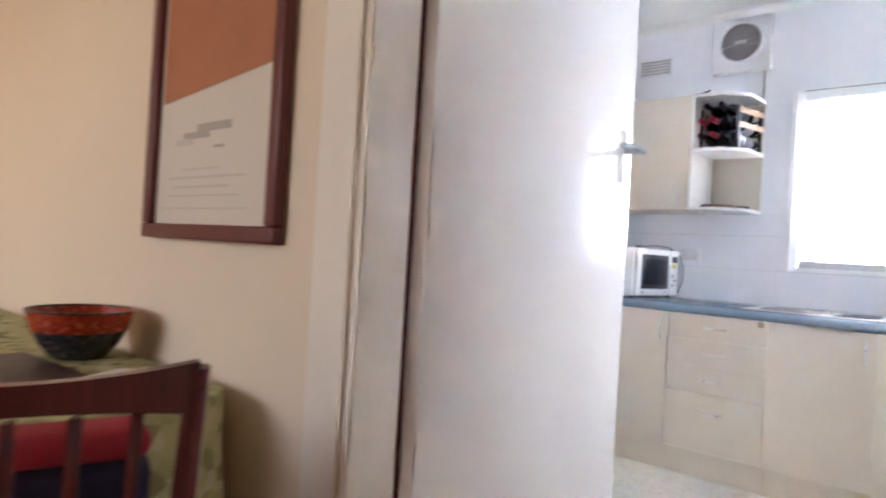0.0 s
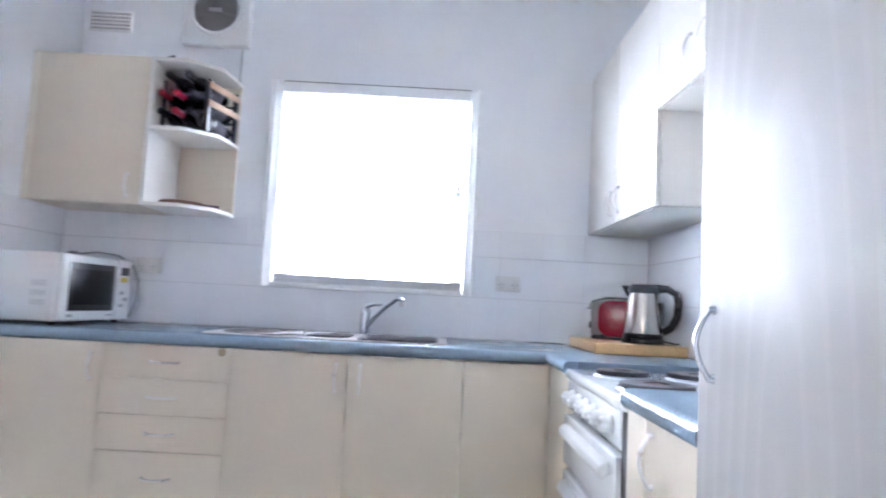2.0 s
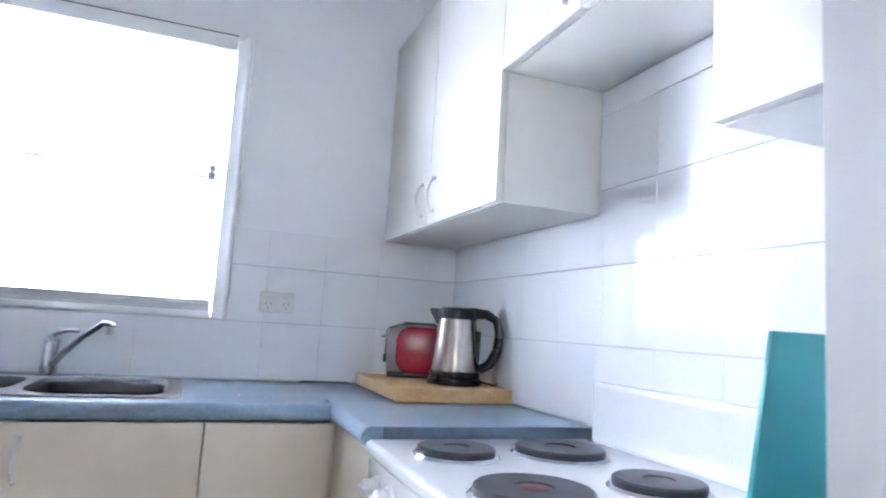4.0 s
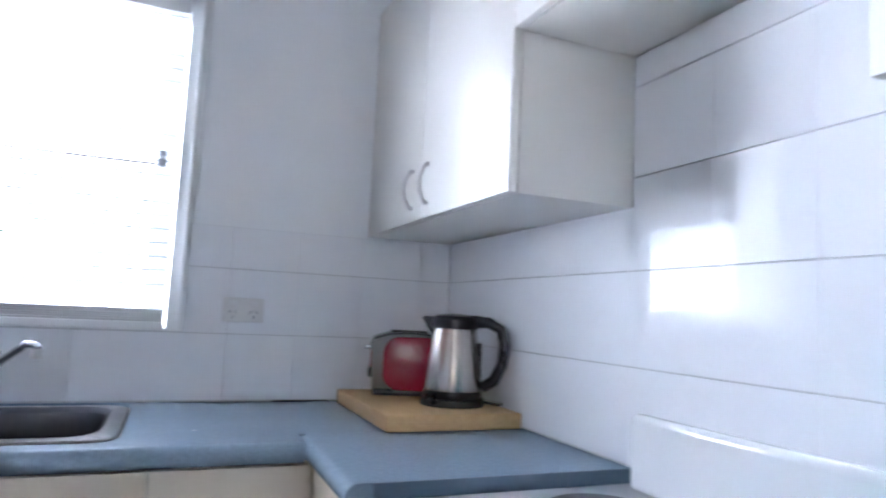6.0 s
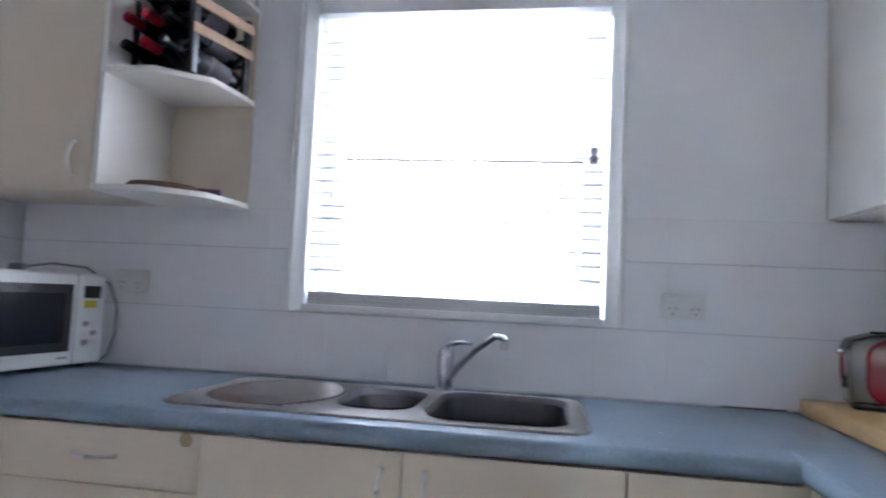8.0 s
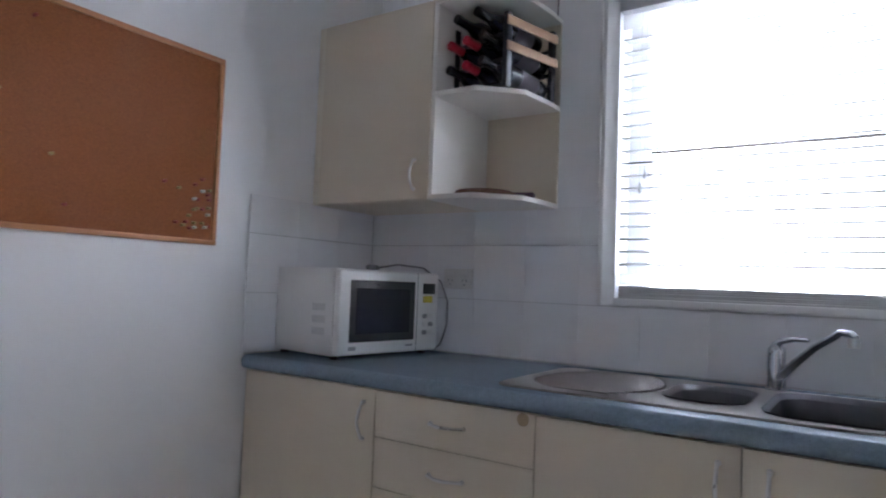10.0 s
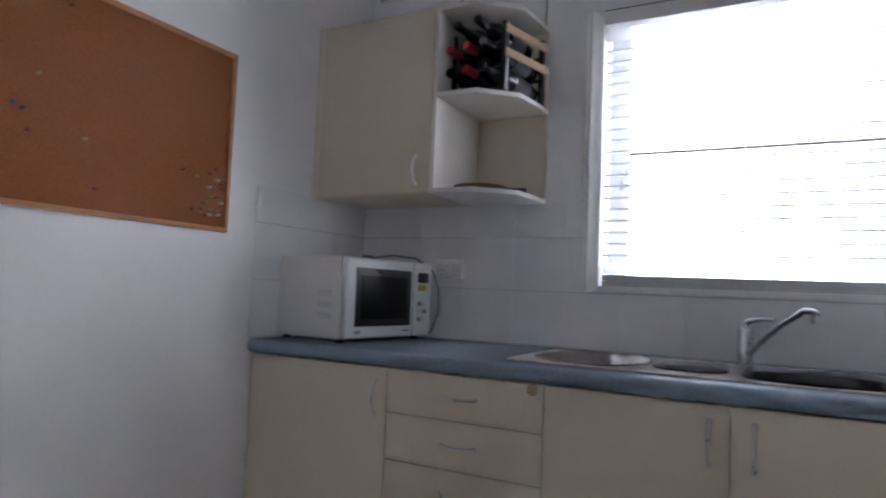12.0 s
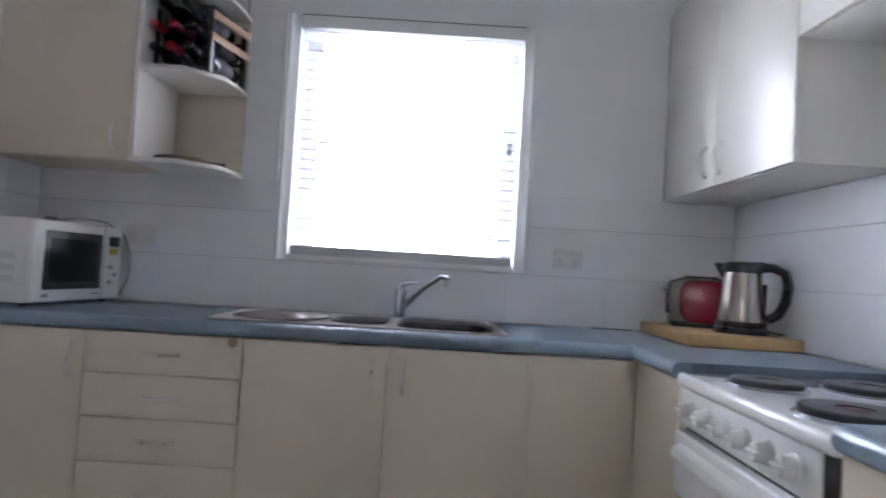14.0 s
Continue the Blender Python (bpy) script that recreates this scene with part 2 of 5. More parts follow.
M_CLOTH = speckle("green_leafy_cloth", (0.42, 0.41, 0.20), (0.10, 0.11, 0.055), (0.56, 0.54, 0.34), 0.9, 34, 0.2, 0.85)
M_TEAL = paint("teal_plastic", (0.05, 0.35, 0.37), 0.35, vary=0.05)
M_YELLOW = paint("yellow_sticker", (0.62, 0.50, 0.06), 0.5, vary=0.08)
M_GREYMARK = paint("grey_marks", (0.33, 0.33, 0.35), 0.5, vary=0.1)
M_COASTER = paint("brown_cork_mat", (0.16, 0.085, 0.055), 0.8, vary=0.2, size=20, grain=200, bump=0.2)
M_VENTSLOT = paint("pale_grey_slot", (0.50, 0.50, 0.51), 0.5, vary=0.1)
M_CUTEDGE = paint("worktop_cut_edge", (0.10, 0.14, 0.19), 0.5, vary=0.2, size=12, grain=120)
M_PURPLE = paint("purple_card", (0.10, 0.055, 0.085), 0.6, vary=0.15)
M_STAIN = paint("rubbed_stain", (0.42, 0.32, 0.20), 0.6, vary=0.25, size=60, grain=200)
M_FANGRILL = paint("fan_grille_grey", (0.30, 0.27, 0.27), 0.45, vary=0.1)


def slat_material():
    m, t, b = tree("blind_slat_white")
    b.inputs["Base Color"].default_value = (0.60, 0.61, 0.62, 1)
    b.inputs["Roughness"].default_value = 0.4
    n = node(t, "ShaderNodeTexNoise", Scale=60.0, Detail=3.0)
    bp = node(t, "ShaderNodeBump", Strength=0.04, Distance=0.001)
    t.links.new(n.outputs["Fac"], bp.inputs["Height"])
    t.links.new(bp.outputs["Normal"], b.inputs["Normal"])
    return m


def glass_material():
    m, t, b = tree("window_glass")
    b.inputs["Base Color"].default_value = (1, 1, 1, 1)
    b.inputs["Roughness"].default_value = 0.0
    b.inputs["Transmission Weight"].default_value = 1.0
    b.inputs["IOR"].default_value = 1.1
    return m


def backdrop_material():
    """Bright cloudy sky in a ragged gap between near trees."""
    m, t, b = tree("outdoor_backdrop")
    t.nodes.remove(b)
    tc = t.nodes.new("ShaderNodeTexCoord")
    xyz = t.nodes.new("ShaderNodeSeparateXYZ")
    t.links.new(tc.outputs["Object"], xyz.inputs["Vector"])

    def math_node(op, a, c):
        n = t.nodes.new("ShaderNodeMath")
        n.operation, n.use_clamp = op, True
        for k, v in enumerate((a, c)):
            if isinstance(v, (int, float)):
                n.inputs[k].default_value = v
            else:
                t.links.new(v, n.inputs[k])
        return n.outputs[0]

    def beyond(axis, limit, scale, ragged=0.55):
        """One past an uneven leafy outline, nought before it."""
        n = node(t, "ShaderNodeTexNoise", Scale=scale, Detail=6.0, Roughness=0.62)
        t.links.new(tc.outputs["Object"], n.inputs["Vector"])
        add = t.nodes.new("ShaderNodeMath")
        add.operation, add.inputs[1].default_value = "MULTIPLY_ADD", ragged
        t.links.new(n.outputs["Fac"], add.inputs[0]), t.links.new(xyz.outputs[axis], add.inputs[2])
        mr = t.nodes.new("ShaderNodeMapRange")
        mr.inputs["From Min"].default_value, mr.inputs["From Max"].default_value = limit + ragged / 2 - 0.012, limit + ragged / 2 + 0.012
        t.links.new(add.outputs[0], mr.inputs["Value"])
        return mr.outputs["Result"]

    crown = node(t, "ShaderNodeTexNoise", Scale=3.0, Detail=7.0, Roughness=0.62)
    t.links.new(tc.outputs["Object"], crown.inputs["Vector"])
    leaves = t.nodes.new("ShaderNodeMapRange")
    leaves.inputs["From Min"].default_value, leaves.inputs["From Max"].default_value = 0.36, 0.40
    t.links.new(crown.outputs["Fac"], leaves.inputs["Value"])
    near_tree = math_node("MAXIMUM", math_node("MULTIPLY", beyond("X", 1.14, 9.0), beyond("Z", 1.56, 9.0)), beyond("X", 1.62, 8.0))
    far_tree = math_node("MULTIPLY", math_node("SUBTRACT", 1.0, beyond("X", 0.70, 9.0)), leaves.outputs["Result"])
    over_crowns = beyond("Z", 2.35, 7.0, 0.5)
    open_sky = math_node("MAXIMUM", over_crowns, math_node("SUBTRACT", 1.0, math_node("MAXIMUM", near_tree, far_tree)))
    above = beyond("Z", 1.27, 12.0, 0.45)
    skyline = math_node("MULTIPLY", above, open_sky)
    shrub = t.nodes.new("ShaderNodeMapRange")
    shrub.inputs["To Min"].default_value = 0.7
    t.links.new(above, shrub.inputs["Value"])
    mr = t.nodes.new("ShaderNodeMapRange")
    mr.inputs["To Min"].default_value = TREE_GLOW
    t.links.new(skyline, mr.inputs["Value"])
    # a cloudy sky is about three times brighter overhead than at the horizon
    height = t.nodes.new("ShaderNodeMapRange")
    for k, v in (("From Min", 1.5), ("From Max", 3.4), ("To Min", SKY_GLOW * 0.22), ("To Max", SKY_GLOW)):
        height.inputs[k].default_value = v
    t.links.new(xyz.outputs["Z"], height.inputs["Value"])
    t.links.new(height.outputs["Result"], mr.inputs["To Max"])
    em = t.nodes.new("ShaderNodeEmission")
    em.inputs["Color"].default_value = (0.82, 0.91, 1.0, 1)
    glow = t.nodes.new("ShaderNodeMath")
    glow.operation = "MULTIPLY"
    t.links.new(mr.outputs["Result"], glow.inputs[0]), t.links.new(shrub.outputs["Result"], glow.inputs[1])
    t.links.new(glow.outputs[0], em.inputs["Strength"])
    t.links.new(em.outputs[0], t.nodes["Material Output"].inputs["Surface"])
    return m


def valance_material():
    """Thin white plastic that lets some daylight through."""
    m, t, b = tree("valance_plastic")
    b.inputs["Base Color"].default_value, b.inputs["Roughness"].default_value = (0.8, 0.8, 0.8, 1), 0.45
    tl, mix = t.nodes.new("ShaderNodeBsdfTranslucent"), t.nodes.new("ShaderNodeMixShader")
    tl.inputs["Color"].default_value, mix.inputs["Fac"].default_value = (0.88, 0.89, 0.9, 1), 0.7
    t.links.new(b.outputs[0], mix.inputs[1]), t.links.new(tl.outputs[0], mix.inputs[2])
    t.links.new(mix.outputs[0], t.nodes["Material Output"].inputs["Surface"])
    return m


M_SLAT, M_GLASS, M_BACK, M_VALANCE = slat_material(), glass_material(), backdrop_material(), valance_material()


# ---- mesh helpers ----
def box(x0, y0, z0, x1, y1, z1, bev=0.002, seg=2):
    bm = bmesh.new()
    bmesh.ops.create_cube(bm, size=1)
    for v in bm.verts:
        v.co = Vector((x0 + (v.co.x + 0.5) * (x1 - x0), y0 + (v.co.y + 0.5) * (y1 - y0), z0 + (v.co.z + 0.5) * (z1 - z0)))
    if bev:
        b = min(bev, 0.45 * min(abs(x1 - x0), abs(y1 - y0), abs(z1 - z0)))
        bmesh.ops.bevel(bm, geom=bm.edges[:], offset=b, segments=seg, profile=0.5, affect="EDGES")
    bmesh.ops.recalc_face_normals(bm, faces=bm.faces)
    return bm


def prism(poly, axis, a, b, bev=0.0, seg=2):
    """A polygon in the two other axes (in the order x, y, z), drawn out along axis from a to b."""
    bm = bmesh.new()

    def put(p, h):
        return {"x": (h, p[0], p[1]), "y": (p[0], h, p[1]), "z": (p[0], p[1], h)}[axis]

    lo = [bm.verts.new(put(p, a)) for p in poly]
    hi = [bm.verts.new(put(p, b)) for p in poly]
    bm.faces.new(lo), bm.faces.new(hi)
    for i in range(len(poly)):
        j = (i + 1) % len(poly)
        bm.faces.new((lo[i], lo[j], hi[j], hi[i]))
    bmesh.ops.recalc_face_normals(bm, faces=bm.faces)
    if bev:
        bmesh.ops.bevel(bm, geom=bm.edges[:], offset=bev, segments=seg, profile=0.5, affect="EDGES")
    return bm


def rounded(x0, y0, x1, y1, r, n=6):
    pts = []
    for cx, cy, a0 in ((x1 - r, y1 - r, 0), (x0 + r, y1 - r, 90), (x0 + r, y0 + r, 180), (x1 - r, y0 + r, 270)):
        pts += [(cx + r * math.cos(radians(a0 + 90 * i / n)), cy + r * math.sin(radians(a0 + 90 * i / n))) for i in range(n + 1)]
    return pts


def tube(points, r, n=10, flat=1.0):
    """A round bar along points; r may be a list."""
    pts = [Vector(p) for p in points]
    rs = r if isinstance(r, (list, tuple)) else [r] * len(pts)
    bm, rings, up = bmesh.new(), [], None
    for i, p in enumerate(pts):
        d = (pts[min(i + 1, len(pts) - 1)] - pts[max(i - 1, 0)]).normalized()
        if up is None:
            up = d.orthogonal().normalized()
        up = (up - d * up.dot(d)).normalized()
        side = d.cross(up)
        rings.append([bm.verts.new(p + rs[i] * (math.cos(2 * math.pi * k / n) * up + flat * math.sin(2 * math.pi * k / n) * side)) for k in range(n)])
    for a, b in zip(rings, rings[1:]):
        for k in range(n):
            bm.faces.new((a[k], a[(k + 1) % n], b[(k + 1) % n], b[k]))
    bm.faces.new(rings[0][::-1]), bm.faces.new(rings[-1])
    bmesh.ops.recalc_face_normals(bm, faces=bm.faces)
    return bm


def lathe(profile, m=None, n=32, caps=True):
    """Turns (radius, height) points round z, then places by the matrix m."""
    bm, rings = bmesh.new(), []
    for r, z in profile:
        rings.append([bm.verts.new((r * math.cos(2 * math.pi * k / n), r * math.sin(2 * math.pi * k / n), z)) for k in range(n)] if r > 1e-6 else [bm.verts.new((0, 0, z))])
    for a, b in zip(rings, rings[1:]):
        for k in range(n):
            j = (k + 1) % n
            if len(a) == 1 and len(b) > 1:
                bm.faces.new((a[0], b[j], b[k]))
            elif len(b) == 1 and len(a) > 1:
                bm.faces.new((a[k], a[j], b[0]))
            elif len(a) > 1:
                bm.faces.new((a[k], a[j], b[j], b[k]))
    if caps and len(rings[0]) > 1:
        bm.faces.new(rings[0][::-1])
    if caps and len(rings[-1]) > 1:
        bm.faces.new(rings[-1])
    bmesh.ops.recalc_face_normals(bm, faces=bm.faces)
    if m is not None:
        bmesh.ops.transform(bm, matrix=m, verts=bm.verts)
    return bm


def join(*bms):
    out = bmesh.new()
    for bm in bms:
        me = bpy.data.meshes.new("tmp")
        bm.to_mesh(me)
        bm.free()
        out.from_mesh(me)
        bpy.data.meshes.remove(me)
    return out


def turned(bm, m):
    bmesh.ops.transform(bm, matrix=m, verts=bm.verts)
    return bm


def mesh_of(name, bm, material, smooth=True):
    me = bpy.data.meshes.new(name)
    bm.to_mesh(me)
    bm.free()
    me.materials.append(material)
    if smooth:
        me.shade_smooth()
        me.set_sharp_from_angle(angle=radians(35))
    return me


ORIGIN = {}


def thing(name, at, label, category, group="", kind=""):
    ob = new(name)
    ob.location = at
    ob.empty_display_size = 0.05
    ORIGIN[ob.name] = Vector(at)
    return tagged(ob, label, category, group, kind)


def part(name, bm, material, parent, label="", smooth=True):
    """One mesh, given in world coordinates, under a thing or under a part."""
    o = ORIGIN[parent.name]
    bmesh.ops.translate(bm, vec=-o, verts=bm.verts)
    ob = new(name, mesh_of(name, bm, material, smooth))
    ob.parent = parent
    ORIGIN[ob.name] = o
    return tagged(ob, label)


def solid(name, bm, material, label, category, kind="structure", smooth=True):
    """A top-level piece of one mesh, in world coordinates."""
    ob = new(name, mesh_of(name, bm, material, smooth))
    ORIGIN[ob.name] = Vector((0, 0, 0))
    return tagged(ob, label, category, "", kind)


# ---- plan ----
XL, XR, YK, YD, CEIL = 0.10, 2.90, -3.13, -3.24, 2.60
BENCH, HOB = 0.885, 0.862
FRONT, BX = -0.625, 2.315
WX0, WX1, WZ0, WZ1 = 1.058, 2.056, 1.092, 2.074
DX0, DX1, DZ = 1.165, 2.03, 2.05
SPL = 1.402

# floors and ceilings
kfloor = solid("floor", box(XL - 0.2, YK, -0.1, XR + 0.2, 0.2, 0, 0), M_VINYL, "pale cream patterned vinyl kitchen floor", "floor")
solid("floor_dining", box(-1.6, -7.2, -0.1, 4.2, YK, 0, 0), M_CARPET, "brown carpet dining room floor", "floor")
solid("ceiling", box(XL - 0.2, YK - 0.1, CEIL, XR + 0.2, 0.2, CEIL + 0.1, 0), M_CEIL, "plain white painted kitchen ceiling", "ceiling")
solid("ceiling_dining", box(-1.6, -7.2, CEIL, 4.2, YK - 0.1, CEIL + 0.1, 0), M_CEIL, "plain white dining room ceiling", "ceiling")

# walls
wall_n = solid("wall_north", join(box(XL - 0.2, 0, 0, WX0, 0.2, CEIL, 0), box(WX1, 0, 0, XR + 0.2, 0.2, CEIL, 0),
                                  box(WX0, 0, 0, WX1, 0.2, WZ0, 0), box(WX0, 0, WZ1, WX1, 0.2, CEIL, 0)), M_WALL, "white painted kitchen wall with a window", "wall")
wall_w = solid("wall_west", box(XL - 0.2, YK, 0, XL, 0, CEIL, 0), M_WALL, "white painted kitchen side wall", "wall")
wall_e = solid("wall_east", box(XR, YK, 0, XR + 0.2, 0, CEIL, 0), M_WALL, "white painted kitchen side wall behind the stove", "wall")
solid("wall_south", join(box(XL - 0.2, YD + 0.03, 0, DX0 - 0.025, YK, CEIL, 0), box(DX1 + 0.025, YD + 0.03, 0, XR + 0.2, YK, CEIL, 0), box(DX0 - 0.025, YD + 0.03, DZ + 0.02, DX1 + 0.025, YK, CEIL, 0)),
      M_WALL, "white painted kitchen wall with the doorway", "wall")
solid("wall_dining_north", join(box(-1.6, YD, 0, DX0 - 0.025, YD + 0.03, CEIL, 0), box(DX1 + 0.025, YD, 0, 4.2, YD + 0.03, CEIL, 0), box(DX0 - 0.025, YD, DZ + 0.02, DX1 + 0.025, YD + 0.03, CEIL, 0)),
      M_DINE, "warm cream painted dining room wall", "wall")
solid("wall_dining_south", join(box(-1.6, -7.3, 0, -0.9, -7.2, CEIL, 0), box(0.7, -7.3, 0, 4.2, -7.2, CEIL, 0), box(-0.9, -7.3, 0, 0.7, -7.2, 0.9, 0), box(-0.9, -7.3, 2.25, 0.7, -7.2, CEIL, 0)),
      M_DINE, "cream painted dining room wall with a window", "wall")
solid("wall_dining_east", box(4.2, -7.2, 0, 4.3, YD, CEIL, 0), M_DINE, "cream painted dining room wall", "wall")
solid("wall_dining_west", box(-1.6, -7.2, 0, -1.5, YD, CEIL, 0), M_DINE, "cream painted dining room wall", "wall")


def cornice(name, pts, label):
    """A small cove along the top of a wall, from pts[0] to pts[1], leaning into the room."""
    (x0, y0), (x1, y1), (nx, ny) = pts
    prof = [(0.0, 0.0)] + [(0.05 - 0.05 * math.cos(radians(90 * i / 5)), -0.05 + 0.05 * math.sin(radians(90 * i / 5)) - 0.0) for i in range(6)]
    bm = bmesh.new()
    prof = [(0, 0), (0, -0.05)] + [(0.05 * (1 - math.cos(radians(15 * i))), -0.05 + 0.05 * math.sin(radians(15 * i))) for i in range(1, 6)] + [(0.05, 0)]
    rings = [[bm.verts.new((x + nx * a, y + ny * a, CEIL - 0.001 + b)) for a, b in prof] for x, y in ((x0, y0), (x1, y1))]
    k = len(prof)
    for i in range(k):
        bm.faces.new((rings[0][i], rings[0][(i + 1) % k], rings[1][(i + 1) % k], rings[1][i]))
    bm.faces.new(rings[0][::-1]), bm.faces.new(rings[1])
    bmesh.ops.recalc_face_normals(bm, faces=bm.faces)
    return solid(name, bm, M_CEIL, label, "cornice")


cornice("cornice", ((XL, -0.001), (XR, -0.001), (0, -1)), "small white plaster cove cornice")
cornice("cornice_west", ((XL + 0.001, YK), (XL + 0.001, -0.05), (1, 0)), "small white plaster cove cornice")
cornice("cornice_east", ((XR - 0.001, YK), (XR - 0.001, -0.05), (-1, 0)), "small white plaster cove cornice")

# ---- window with its blind ----
win = thing("window_1", ((WX0 + WX1) / 2, 0, WZ0), "white painted timber window, sky blown out behind a blind", "window", kind="structure")


def frame_member(name, x0, z0, x1, z1, y0, y1, mat=None, bev=0.004):
    return part(name, box(x0, y0, z0, x1, y1, z1, bev), mat or M_FRAMEW, win)


F = 0.045
for x, g in ((WX0 - 0.006, 1), (WX1 + 0.006, -1)):
    prof = [(x, -0.014), (x + g * 0.004, -0.018), (x + g * 0.014, -0.018), (x + g * 0.032, 0.004), (x + g * 0.046, 0.010), (x + g * 0.046, 0.19), (x, 0.19)]
    part("architrave", prism(prof, "z", WZ0 - 0.005, WZ1 + 0.01), M_FRAMEW, win)
    a, b = sorted((x - g * 0.010, x - g * 0.0005))
    part("cover_strip", box(a, -0.019, SPL + 0.001, b, -0.0005, WZ1 + 0.009, 0.003), M_FRAMEW, win)
frame_member("head", WX0 + F, WZ1 - 0.044, WX1 - F, WZ1 + 0.008, -0.010, 0.19)
part("window_sill", box(WX0 + F, -0.014, WZ0 - 0.004, WX1 - F, 0.19, WZ0 + 0.018, 0.004), M_FRAMEW, win)
SL, SR = WX0 + F + 0.072, WX1 - F - 0.064
for a, b in ((WX0 + F, SL), (SR, WX1 - F)):
    frame_member("sash_stile", a, WZ0 + 0.018, b, WZ1 - 0.044, 0.110, 0.146, M_SASH, 0.003)
# the thin mid rail is coloured near black to draw its backlit line
for a, b in ((WZ0 + 0.018, WZ0 + 0.058), (1.587, 1.596), (WZ1 - 0.056, WZ1 - 0.044)):
    frame_member("sash_rail", SL, a, SR, b, 0.112, 0.144, M_GAP if b - a < 0.02 and b < 1.7 else M_SASH, 0.003)
for a, b in ((WZ0 + 0.058, 1.587), (1.596, WZ1 - 0.056)):
    pane = part("pane", box(SL - 0.006, 0.126, a - 0.004, SR + 0.006, 0.130, b + 0.004, 0), M_GLASS, win, "clear window glass")
    pane.visible_shadow = False
# the lock on the jamb
latch = part("latch", join(box(1.960, -0.014, 1.589, 1.980, 0.010, 1.606, 0.004), box(1.958, -0.018, 1.558, 1.981, 0.010, 1.581, 0.005), box(1.965, -0.004, 1.580, 1.975, 0.010, 1.590, 0.001)), M_SHADOWGREY, win, "grey metal window latch")
# dark box laid on the wall as the gap's shadow line
part("head_gap_shade", box(WX0 + F, -0.006, WZ1 + 0.0085, WX1 - F, -0.0005, WZ1 + 0.0115, 0), M_GAP, win, "dark strip drawn for the gap shadow above the window head")

blind = thing("venetian_blind", ((WX0 + WX1) / 2, 0.05, WZ1), "white venetian blind lowered with slats open", "blind")
bx0, bx1 = WX0 + F + 0.006, WX1 - F - 0.006
part("headrail", box(bx0, 0.030, WZ1 - 0.066, bx1, 0.07, WZ1 - 0.0445, 0.004), M_SLAT, blind)
part("valance", box(bx0, 0.006, WZ1 - 0.100, bx1, 0.010, WZ1 - 0.052, 0.0015), M_VALANCE, blind, "thin white valance with light behind it")
part("bottom_rail", box(bx0, 0.015, WZ0 + 0.062, bx1, 0.050, WZ0 + 0.098, 0.006, 3), M_VALANCE, blind, "white bottom rail with light in it")


def slat_mesh():
    bm = bmesh.new()
    w, h = (bx1 - bx0) / 2, 0.025
    prof = [(-h, 0.0), (-h / 2, 0.0022), (0, 0.003), (h / 2, 0.0022), (h, 0.0)]
    prof += [(a, b - 0.0048) for a, b in reversed(prof)]
    rings = [[bm.verts.new((x, a, b)) for a, b in prof] for x in (-w, w)]
    for i in range(len(prof)):
        j = (i + 1) % len(prof)
        bm.faces.new((rings[0][i], rings[0][j], rings[1][j], rings[1][i]))
    bm.faces.new(rings[0]), bm.faces.new(rings[1])
    bmesh.ops.recalc_face_normals(bm, faces=bm.faces)
    return mesh_of("slat", bm, M_SLAT)


SLAT = slat_mesh()
z = WZ0 + 0.128
while z < WZ1 - 0.085:
    s = new("slat", SLAT)
    s.parent = blind
    s.matrix_local = pose(0, -0.008, z - WZ1, random.uniform(2, 6), random.uniform(-0.12, 0.12), 0)
    z += 0.0405
for i in range(6):
    s = new("slat", SLAT)
    s.parent = blind
    s.matrix_local = pose(0, -0.008, WZ0 + 0.023 + 0.0062 * i - WZ1, random.uniform(-1, 1), random.uniform(-0.15, 0.15), 0)
for x in (WX0 + 0.16, (WX0 + WX1) / 2, WX1 - 0.16):
    for y in (0.017, 0.066):
        part("ladder_cord", tube([(x, y, WZ1 - 0.07), (x, y, WZ0 + 0.08)], 0.0009, 5), M_SLAT, blind)
cord = part("pull_cord", join(tube([(WX0 + 0.13, 0.006, WZ1 - 0.06), (WX0 + 0.13, 0.005, 1.50)], 0.0012, 5), tube([(WX0 + 0.115, 0.006, WZ1 - 0.06), (WX0 + 0.115, 0.005, 1.455)], 0.0012, 5)), M_SLAT, blind)
for x, z in ((WX0 + 0.13, 1.50), (WX0 + 0.115, 1.455)):
    part("tassel", lathe([(0.0, 0.02), (0.003, 0.018), (0.007, -0.012), (0.0, -0.016)], pose(x, 0.005, z), 12), M_SLAT, cord)

solid("backdrop", box(-0.2, 0.85, 0.2, 3.4, 0.86, 4.4, 0), M_BACK, "bright cloudy sky above far trees outdoors", "sky")
solid("ground", box(-60, 0.2, -0.4, 60, 120, -0.3, 0), M_SILL, "plain ground outside the window", "ground")

# ---- doorway and door ----
solid("door_frame", join(box(DX0 - 0.0245, YD - 0.002, 0, DX0, YK + 0.003, DZ, 0.003), box(DX1, YD - 0.002, 0, DX1 + 0.0245, YK + 0.003, DZ, 0.003),
                         box(DX0 - 0.0245, YD - 0.002, DZ, DX1 + 0.0245, YK + 0.003, DZ + 0.0195, 0.003)), M_TRIM, "cream gloss painted door jamb", "door frame")
solid("trim_dining_door", join(box(DX0 - 0.115, YD - 0.013, 0, DX0 - 0.018, YD - 0.002, DZ + 0.11, 0.006), box(DX1 + 0.018, YD - 0.013, 0, DX1 + 0.115, YD - 0.002, DZ + 0.11, 0.006),
                               box(DX0 - 0.018, YD - 0.013, DZ + 0.014, DX1 + 0.018, YD - 0.002, DZ + 0.11, 0.006)), M_TRIM, "cream gloss architrave round the doorway", "trim")
